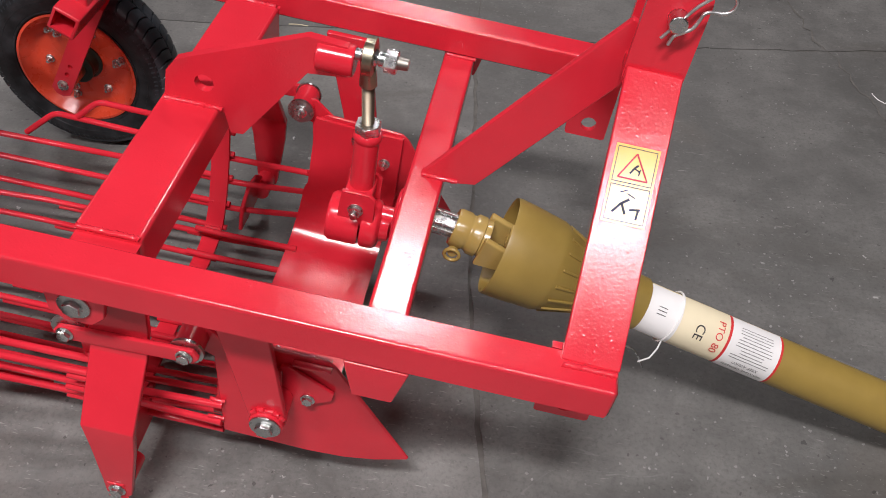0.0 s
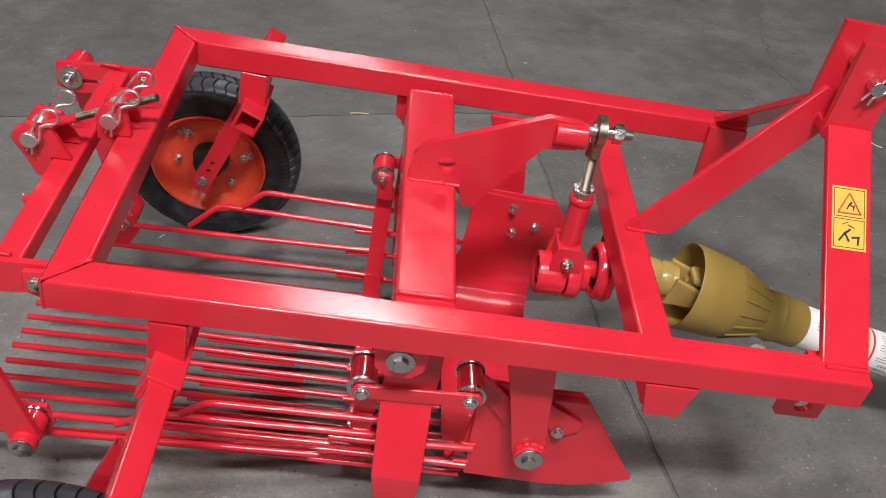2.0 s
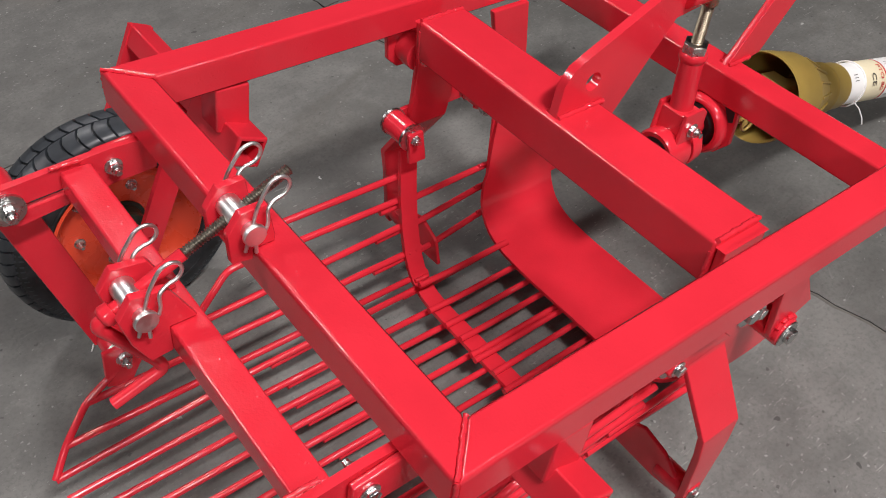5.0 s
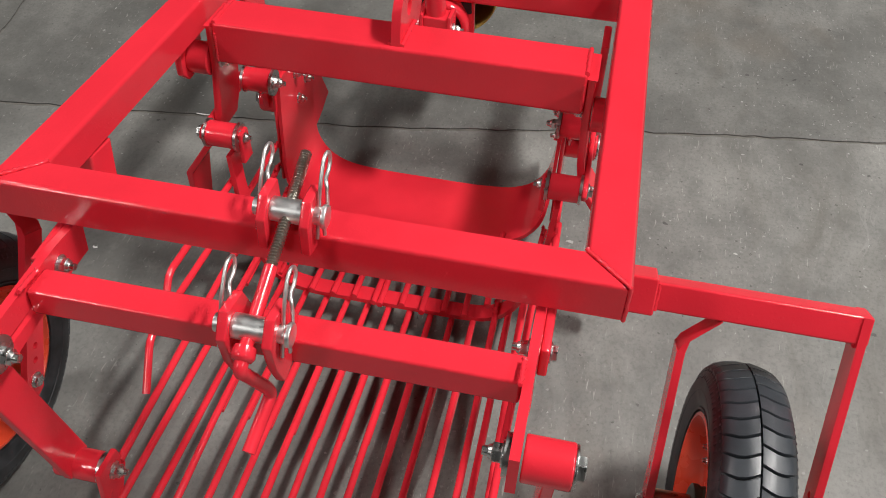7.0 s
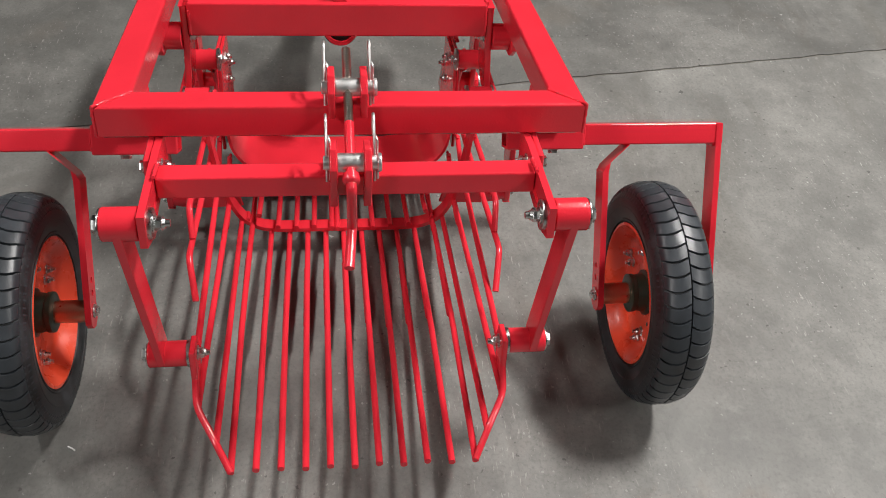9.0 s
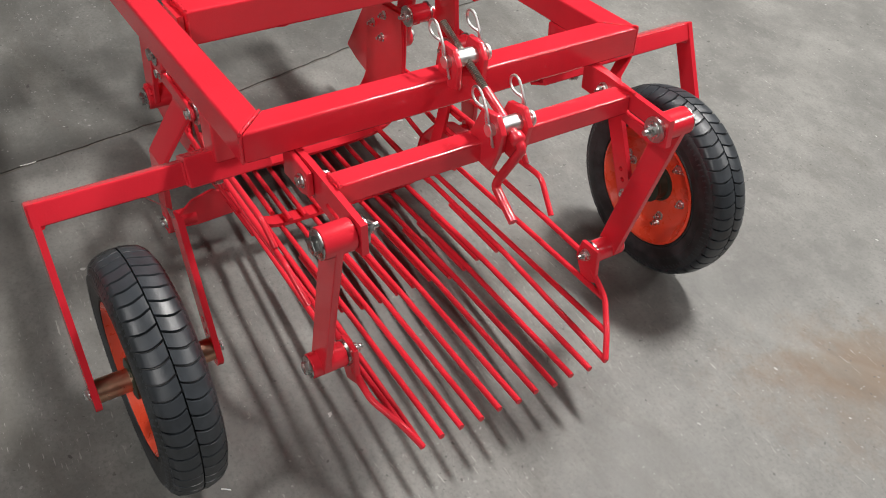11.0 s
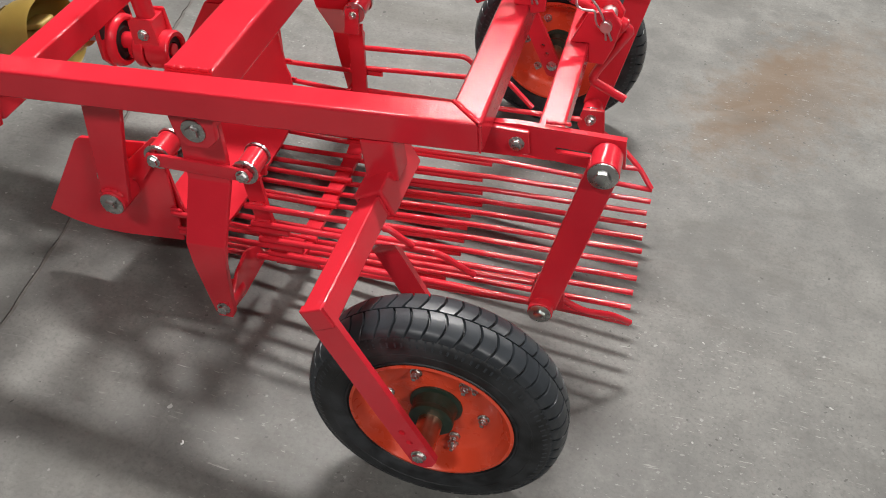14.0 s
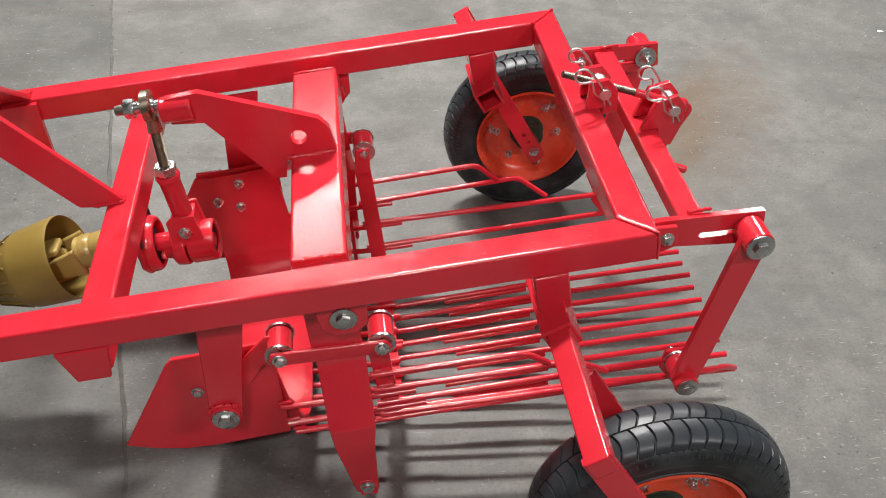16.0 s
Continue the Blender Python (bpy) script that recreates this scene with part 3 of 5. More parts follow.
def build_rocker():
    """The rocking cross beam with its arm, its end hangers and the links to the sieve."""
    bm = bmesh.new()
    beam(bm, (0.472, -0.272, -0.046), (0.472, 0.272, -0.046), 0.083, 0.064, (1, 0, 0), 0.0055)
    rocker = part("rocker_beam", bm, RED, digger)
    for s in (1, -1):
        bead(rocker, (0.434, s * 0.270, -0.0145), (0.510, s * 0.270, -0.0145), 0.005, 30 + s)
        bead(rocker, (0.438, s * 0.0085, -0.0135), (0.518, s * 0.0085, -0.0135), 0.005, 32 + s)
        bead(rocker, (0.432, s * 0.268, -0.030), (0.432, s * 0.268, -0.075), 0.004, 36 + s)
    bm = bmesh.new()
    arm = [(0.436, -0.020), (0.520, -0.020), (0.528, -0.052), (0.546, -0.050), (0.632, 0.074), (0.682, 0.080), (0.682, 0.125), (0.630, 0.128), (0.476, 0.060), (0.455, 0.050), (0.441, 0.030)]
    plate(bm, arm, "y", -0.0065, 0.0065, 0.0018, [((0.493, 0.022), 0.0135)])
    part("rocker_arm", bm, RED, rocker, "red arm plate with a round hole")
    bm = bmesh.new()
    cyl(bm, (0.642, 0, 0.103), (0.692, 0, 0.103), 0.021, bev=0.003)
    part("arm_boss", bm, RED, rocker)
    for s in (1, -1):
        # hanger plate at the beam's end, bent outwards and down to the sieve's toe
        bm = bmesh.new()
        rows = [(-0.022, 0.435, 0.510, 0.272), (-0.090, 0.437, 0.512, 0.272), (-0.165, 0.436, 0.514, 0.276), (-0.210, 0.436, 0.512, 0.284), (-0.300, 0.438, 0.510, 0.344), (-0.345, 0.446, 0.508, 0.346), (-0.425, 0.454, 0.498, 0.346), (-0.458, 0.456, 0.494, 0.346), (-0.466, 0.462, 0.486, 0.346)]
        ring = []
        for z, x0, x1, y in rows:
            ring.append([bm.verts.new((x, s * (y + o), z)) for x, o in ((x0, 0), (x1, 0), (x1, 0.012), (x0, 0.012))])
        bm.faces.new(ring[0])
        bm.faces.new(ring[-1][::-1])
        for a, b in zip(ring, ring[1:]):
            for k in range(4):
                bm.faces.new((a[k], a[(k + 1) % 4], b[(k + 1) % 4], b[k]))
        bm.normal_update()
        soften(bm, [v for r in ring for v in r], 0.0018, 1)
        hang = part("rocker_hanger", bm, RED, digger)
        # pivot under the rail
        bm = bmesh.new()
        plate(bm, [(0.412, -0.0495), (0.490, -0.0495), (0.484, -0.100), (0.468, -0.116), (0.433, -0.116), (0.416, -0.100)], "y", s * 0.318, s * 0.330, 0.002)
        piv = part("pivot_plate", bm, RED, digger)
        bm = bmesh.new()
        cyl(bm, (0.450, s * 0.285, -0.084), (0.450, s * 0.318, -0.084), 0.025, bev=0.002)
        part("boss", bm, RED, piv)
        bolt(piv, (0.450, s * 0.330, -0.084), (0, s, 0), 0.0125, "big")
        bolt(piv, (0.450, s * 0.272, -0.084), (0, -s, 0), 0.009, "nut")
        # link bar with a roller boss at each end
        bm = bmesh.new()
        plate(bm, [(0.400, -0.203), (0.575, -0.194), (0.583, -0.182), (0.575, -0.168), (0.400, -0.177), (0.391, -0.190)], "y", s * 0.290, s * 0.298, 0.002)
        link = part("link_bar", bm, RED, digger)
        for x, z in ((0.408, -0.189), (0.564, -0.181)):
            bm = bmesh.new()
            cyl(bm, (x, s * 0.241, z), (x, s * 0.288, z), 0.0200, bev=0.002)
            part("roller", bm, RED, link)
            for w0, w1 in ((0.2365, 0.241), (0.286, 0.290)):
                bm = bmesh.new()
                cyl(bm, (x, s * w0, z), (x, s * w1, z), 0.0225)
                part("washer", bm, DULL, link)
            bolt(link, (x, s * 0.298, z), (0, s, 0), 0.0095)
            bolt(link, (x, s * 0.2365, z), (0, -s, 0), 0.0095, "nut")
        # crooked inner strap from the front roller to the plough wall
        bm = bmesh.new()
        plate(bm, [(0.545, -0.195), (0.560, -0.165), (0.585, -0.165), (0.645, -0.218), (0.680, -0.218), (0.680, -0.262), (0.630, -0.262), (0.600, -0.225)], "y", s * 0.2545, s * 0.2615, 0.002)
        part("inner_strap", bm, RED, link)
        # lower boss of the hanger, and the pin to the sieve
        bm = bmesh.new()
        cyl(bm, (0.474, s * 0.300, -0.447), (0.474, s * 0.352, -0.447), 0.0175, bev=0.002)
        weld(bm, (0.462, s * 0.357, -0.432), (0.486, s * 0.357, -0.432), 0.004, 8)
        part("boss", bm, RED, hang)
        bolt(hang, (0.474, s * 0.358, -0.447), (0, s, 0), 0.0105)


# sieve rods: place across and height at the hoop, and where each one ends at the rear
def build_sieve():
    HOOP, Z = 0.418, -0.497
    ys = [-0.188 + i * 0.0376 for i in range(11)]
    R = 0.0056
    hz = {0: 0.030, 10: 0.030, 1: 0.006, 9: 0.006}
    # hoop: a flat bar bent to a trough
    prof = [(0.258, -0.225), (0.252, -0.30), (0.240, -0.37), (0.224, -0.425), (0.203, -0.462), (0.170, -0.482), (0.130, -0.487)]
    prof = prof + [(-y, z) for y, z in prof[::-1]]
    smooth = rounded([V(0, y, z) for y, z in prof], 0.03, 3)
    bm = bmesh.new()
    last = None
    for i, p in enumerate(smooth):
        d = (smooth[min(i + 1, len(smooth) - 1)] - smooth[max(i - 1, 0)]).normalized()
        n = V(0, -d.z, d.y) * 0.004
        ring = [bm.verts.new(V(HOOP + a * 0.016, p.y, p.z) + n * b) for a, b in ((-1, -1), (1, -1), (1, 1), (-1, 1))]
        if last:
            for k in range(4):
                bm.faces.new((last[k], last[(k + 1) % 4], ring[(k + 1) % 4], ring[k]))
        else:
            bm.faces.new(ring)
        last = ring
    bm.faces.new(last[::-1])
    hoop = part("sieve_hoop", bm, RED, digger, "flat red bar bent into a trough")
    tops = [(0.206, -0.466), (0.228, -0.425), (0.246, -0.375), (0.257, -0.328), (0.264, -0.283)]

    def rod(pts):
        bm = bmesh.new()
        sweep(bm, rounded(pts, 0.014, 3), R, 9)
        return part("sieve_rod", bm, RED, hoop)

    rnd = random.Random(4)
    for i, y in enumerate(ys):
        rod([(HOOP + 0.022, y * 0.98, Z + hz.get(i, 0) - 0.001), (0.10, y, Z + hz.get(i, 0) * 0.6), (-0.216 + rnd.uniform(-0.003, 0.003), y, Z - 0.009)])
        rod([(0.306 + rnd.uniform(-0.02, 0.02), y + 0.001, Z + hz.get(i, 0) * 0.8 - 0.0105), (0.120 + rnd.uniform(-0.012, 0.012), y + 0.001, Z + hz.get(i, 0) * 0.6 - 0.0100)])
        bead(hoop, (HOOP - 0.013, y + 0.005, Z + hz.get(i, 0) + 0.0065), (HOOP + 0.015, y + 0.005, Z + hz.get(i, 0) + 0.0065), 0.0055, 90 + i)
        # short finger on the front of the hoop, laid beside the rod
        yy = y + (0.013 if y < 0.01 else -0.013)
        zz = Z + hz.get(i, 0) * 1.1 + 0.0195
        rod([(HOOP - rnd.uniform(0.018, 0.030), yy * 0.97, zz), (HOOP + 0.03, yy * 0.96, zz), (0.585, yy * 0.95, zz + 0.006)])
    for s in (1, -1):
        (y1, z1), (y2, z2), (y3, z3), (y4, z4), (y5, z5) = [(a * s, b) for a, b in tops]
        rod([(HOOP + 0.022, y1, z1), (-0.187, s * 0.209, -0.472)])
        rod([(HOOP + 0.022, y2, z2), (-0.140, s * 0.237, -0.440)])
        rod([(HOOP + 0.022, y3, z3), (-0.060, s * 0.240, -0.388)])
        rod([(HOOP + 0.022, y4, z4), (0.101, s * 0.264, -0.329), (0.045, s * 0.252, -0.380)])
        rod([(HOOP + 0.022, y5, z5), (0.186, s * 0.268, -0.284), (0.146, s * 0.262, -0.324)])
        rod([(HOOP - 0.045, y1 - s * 0.021, z1 - 0.008), (HOOP + 0.03, y1 - s * 0.021, z1 - 0.008), (0.585, y1 - s * 0.022, z1 + 0.004)])
        # side fingers, welded to the outside of the plough's wall
        for k, (y, z) in enumerate(((y2, z2), (y3, z3), (y4, z4))):
            end = (0.590 + 0.003 * k, s * (0.240, 0.2575, 0.2585)[k], z + (0.004, -0.002, -0.004)[k])
            rod([(HOOP - 0.075 + 0.014 * k, y + s * 0.002, z - 0.0125), (HOOP + 0.035, y + s * 0.003, z - 0.011), end])
            bead(hoop, (end[0] - 0.020, end[1] - s * 0.003, end[2] + 0.006), (end[0] + 0.003, end[1] - s * 0.003, end[2] + 0.006), 0.0042, k + 50)
        for k, (y, z) in enumerate(((y1, z1), (y2, z2), (y3, z3), (y4, z4), (y5, z5))):
            bead(hoop, (HOOP - 0.013, y - s * 0.004, z + 0.004), (HOOP + 0.014, y - s * 0.004, z + 0.004), 0.0055, 110 + k)
        # rear edge rod, up from the corner to the link bracket
        rod([(-0.216, s * 0.188, -0.504), (-0.187, s * 0.209, -0.470), (-0.140, s * 0.239, -0.439), (-0.090, s * 0.243, -0.408)])
        # bracket at the rear link
        bm = bmesh.new()
        plate(bm, [(-0.104, -0.362), (-0.060, -0.362), (-0.050, -0.400), (-0.075, -0.445), (-0.108, -0.430)], "y", s * 0.238, s * 0.247, 0.0018)
        part("sieve_bracket", bm, RED, hoop)
        # cross plate from the hoop out to the hanger's toe
        bm = bmesh.new()
        plate(bm, [(s * 0.218, -0.418), (s * 0.262, -0.396), (s * 0.305, -0.408), (s * 0.340, -0.438), (s * 0.340, -0.462), (s * 0.300, -0.468), (s * 0.205, -0.464)], "x", 0.462, 0.470, 0.002)
        part("toe_plate", bm, RED, hoop)
        bm = bmesh.new()
        plate(bm, [(HOOP - 0.016, -0.235), (HOOP + 0.016, -0.235), (HOOP + 0.006, -0.178), (HOOP - 0.022, -0.178)], "y", s * 0.230, s * 0.238, 0.002)
        part("hoop_ear", bm, RED, hoop)


def build_plough():
    """A share bent to a trough: two side walls and a blade between."""
    bm = bmesh.new()
    sect = [(0.242, 0.0), (0.242, -0.08), (0.239, -0.15), (0.232, -0.20), (0.205, -0.235), (0.165, -0.252), (0.10, -0.258)]
    sect = sect + [(-y, z) for y, z in sect[::-1]]
    smooth = rounded([V(0, y, z) for y, z in sect], 0.03, 3)
    # rear and front edge of the sheet, from wall to blade
    cols = []
    for p in smooth:
        k = min(1.0, max(0.0, -p.z / 0.258))
        rear = V(0.590 - 0.013 * k, p.y, -0.190 + p.z * 1.015)
        front = V(0.742, p.y * (1 - 0.02 * k), -0.196 + p.z * (1.0 - 0.01 * k))
        if k > 0.6:
            rear.x, front.x = 0.577 - (k - 0.6) * 0.03, 0.738 - (k - 0.6) * 0.02
        mid = rear.lerp(front, 0.5) + V(0, 0, -0.003)
        cols.append([rear, mid, front])
    top, bot = [], []
    for i, c in enumerate(cols):
        d = (smooth[min(i + 1, len(smooth) - 1)] - smooth[max(i - 1, 0)]).normalized()
        n = V(0, -d.z, d.y) * 0.003
        top.append([bm.verts.new(p + n) for p in c])
        bot.append([bm.verts.new(p - n) for p in c])
    for i in range(len(cols) - 1):
        for j in range(2):
            bm.faces.new((top[i][j], top[i + 1][j], top[i + 1][j + 1], top[i][j + 1]))
            bm.faces.new((bot[i][j], bot[i][j + 1], bot[i + 1][j + 1], bot[i + 1][j]))
        bm.faces.new((top[i][0], bot[i][0], bot[i + 1][0], top[i + 1][0]))
        bm.faces.new((top[i][2], top[i + 1][2], bot[i + 1][2], bot[i][2]))
    for i in (0, -1):
        for j in range(2):
            bm.faces.new((top[i][j], bot[i][j], bot[i][j + 1], top[i][j + 1]))
    share = part("plough_share", bm, RED, digger, "red steel share bent into a wide trough")
    for s in (1, -1):
        bm = bmesh.new()
        plate(bm, [(0.583, -0.204), (0.609, -0.185), (0.738, -0.191), (0.750, -0.200), (0.868, -0.374), (0.820, -0.394), (0.775, -0.405), (0.72, -0.409), (0.594, -0.404)], "y", s * 0.2455, s * 0.2525, 0.002)
        side = part("plough_side", bm, RED, share)
        for x, z in ((0.664, -0.218), (0.715, -0.255), (0.673, -0.274)):
            bolt(share, (x, s * 0.239, z), (0, -s, 0), 0.0085, "nut")
        if s < 0:
            bm = bmesh.new()
            plate(bm, [(0.676, -0.212), (0.688, -0.206), (0.752, -0.246), (0.750, -0.262), (0.726, -0.278), (0.704, -0.268)], "y", -0.2600, -0.2535, 0.0015)
            part("gusset", bm, RED, share)
            bm = bmesh.new()
            plate(bm, [(0.694, -0.264), (0.746, -0.264), (0.746, -0.2535), (0.694, -0.2535)], "z", -0.200, -0.194, 0.0015)
            part("flange", bm, RED, share)


def build_crank():
    """Bearing under the cross tube, crank with big end, and the connecting rod up to the arm."""
    bm = bmesh.new()
    plate(bm, [(-0.055, -0.092), (0.055, -0.092), (0.058, -0.16), (0.036, -0.188), (-0.036, -0.188), (-0.058, -0.16)], "x", 0.788, 0.798, 0.002)
    bearing = part("bearing_plate", bm, RED, digger)
    bm = bmesh.new()
    lathe(bm, [(0, 0.036), (0, 0.050), (0.010, 0.049), (0.015, 0.046), (0.017, 0.042), (0.016, 0.038), (0.004, 0.036)], (0.788, 0, -0.150), (-1, 0, 0), 34, True)
    part("bearing_housing", bm, RED, bearing)
    bm = bmesh.new()
    lathe(bm, [(0, 0.016), (0.0, 0.0365), (0.004, 0.0365), (0.006, 0.026), (0.009, 0.024), (0.009, 0.016)], (0.786, 0, -0.150), (-1, 0, 0), 28, True)
    part("seal", bm, BLACK, bearing)
    # black plates stand for the shade inside the casting's two pockets
    for s in (1, -1):
        bm = bmesh.new()
        plate(bm, [(s * 0.030, -0.102), (s * 0.050, -0.102), (s * 0.052, -0.122), (s * 0.045, -0.125)], "x", 0.7865, 0.790, 0.001)
        part("pocket_shade", bm, BLACK, bearing)
    bm = bmesh.new()
    cyl(bm, (0.70, 0, -0.150), (0.80, 0, -0.150), 0.016)
    part("crank_shaft", bm, RED, bearing)
    bm = bmesh.new()
    cyl(bm, (0.800, 0, -0.132), (0.868, 0, -0.140), 0.0175, seg=30)
    spline = part("splined_shaft", bm, ZINC, bearing, "bright splined steel shaft")
    for k in range(6):
        a = k * math.tau / 6
        bm = bmesh.new()
        beam(bm, (0.803, 0.0165 * math.cos(a), -0.132 + 0.0165 * math.sin(a)), (0.866, 0.0165 * math.cos(a), -0.140 + 0.0165 * math.sin(a)), 0.006, 0.004, (0, -math.sin(a), math.cos(a)), 0)
        part("spline", bm, ZINC, spline)
    # big end of the connecting rod
    c = V(0.700, -0.005, -0.165)
    bm = bmesh.new()
    lathe(bm, [(-0.022, 0.026), (-0.024, 0.034), (-0.019, 0.037), (0.019, 0.037), (0.024, 0.034), (0.022, 0.026)], c, (1, 0, 0), 30, True)
    rod = part("connecting_rod", bm, RED, digger)
    bm = bmesh.new()
    lathe(bm, [(-0.017, 0.015), (-0.017, 0.026), (0.017, 0.026), (0.017, 0.015)], c, (1, 0, 0), 26, True)
    part("seal", bm, BLACK, rod)
    bm = bmesh.new()
    cyl(bm, c + V(-0.020, 0, 0), c + V(0.05, 0, 0), 0.0125, bev=0.002)
    part("crank_pin", bm, RED, rod)
    bm = bmesh.new()
    lathe(bm, [(0.027, 0.016), (0.027, 0.036), (0.030, 0.038), (0.046, 0.037), (0.051, 0.033), (0.054, 0.024), (0.066, 0.022), (0.068, 0.016)], c, (1, 0, 0), 30, True)
    part("crank_disc", bm, RED, rod)
    for y in (-0.028, 0.020):
        bm = bmesh.new()
        plate(bm, [(0.690, -0.150), (0.744, -0.150), (0.744, -0.098), (0.735, -0.090), (0.695, -0.090)], "y", y - 0.0035, y + 0.0035, 0.0015)
        part("clamp_plate", bm, RED, rod)
    bm = bmesh.new()
    beam(bm, (0.717, -0.004, -0.155), (0.717, -0.004, -0.095), 0.04, 0.044, (1, 0, 0), 0.003)
    part("clamp_block", bm, RED, rod)
    bolt(rod, (0.717, -0.0315, -0.121), (0, -1, 0), 0.0095, "nut")
    bolt(rod, (0.717, 0.0235, -0.121), (0, 1, 0), 0.0095)
    lo, hi = V(0.7175, -0.002, -0.10), V(0.7170, 0.006, -0.008)
    bm = bmesh.new()
    cyl(bm, lo, hi, 0.0175, seg=26)
    weld(bm, hi + V(-0.014, -0.006, -0.002), hi + V(0.014, 0.006, -0.002), 0.006, 4)
    up = (hi - lo).normalized()
    lathe(bm, [(-0.014, 0.0176), (-0.010, 0.0198), (-0.006, 0.0206), (-0.002, 0.0198), (0.0005, 0.0176)], hi, up, 26, True)
    part("rod_tube", bm, RED, rod)
    d = (V(0.7075, 0.001, 0.109) - hi).normalized()
    bm = bmesh.new()
    cyl(bm, hi, hi + d * 0.016, 0.0185, seg=6, bev=0.0012)
    part("lock_nut", bm, ZINC, rod)
    bm = bmesh.new()
    threaded(bm, hi + d * 0.012, hi + d * 0.088, 0.0088)
    part("threaded_stud", bm, STUD, rod)
    e = V(0.7095, 0.000, 0.115)
    bm = bmesh.new()
    lathe(bm, [(-0.007, 0.0125), (-0.0080, 0.019), (-0.006, 0.0250), (0.006, 0.0250), (0.0080, 0.019), (0.007, 0.0125)], e, (1, 0, 0), 30, True)
    cyl(bm, hi + d * 0.080, e - V(0, 0, 0.018), 0.012, 0.010)
    eye = part("rod_end", bm, GOLDZ, rod, "yellow zinc rod end joint")
    bm = bmesh.new()
    lathe(bm, [(-0.011, 0.008), (-0.010, 0.010), (0, 0.0135), (0.010, 0.010), (0.011, 0.008)], e, (1, 0, 0), 24, True)
    cyl(bm, e + V(-0.03, 0, 0), e + V(0.026, 0, 0), 0.008)
    part("ball", bm, ZINC, eye)
    bm = bmesh.new()
    cyl(bm, e + V(0.013, 0, 0), e + V(0.020, 0, 0), 0.010, seg=18)
    cyl(bm, e + V(0.020, 0, 0), e + V(0.036, 0, 0), 0.0155, seg=6, bev=0.0012)
    part("eye_nut", bm, ZINC, eye)
    bm = bmesh.new()
    cyl(bm, e + V(0.036, 0, 0), e + V(0.050, 0, 0), 0.0088, 0.0075)
    part("stud_end", bm, THREAD, eye)


def threaded(bm, a, b, r):
    a, b = Vector(a), Vector(b)
    n = int((b - a).length / 0.0016)
    sweep(bm, [a.lerp(b, i / n) for i in range(n + 1)], r, 12, [r * (1.0 if i % 2 else 0.74) for i in range(n + 1)])


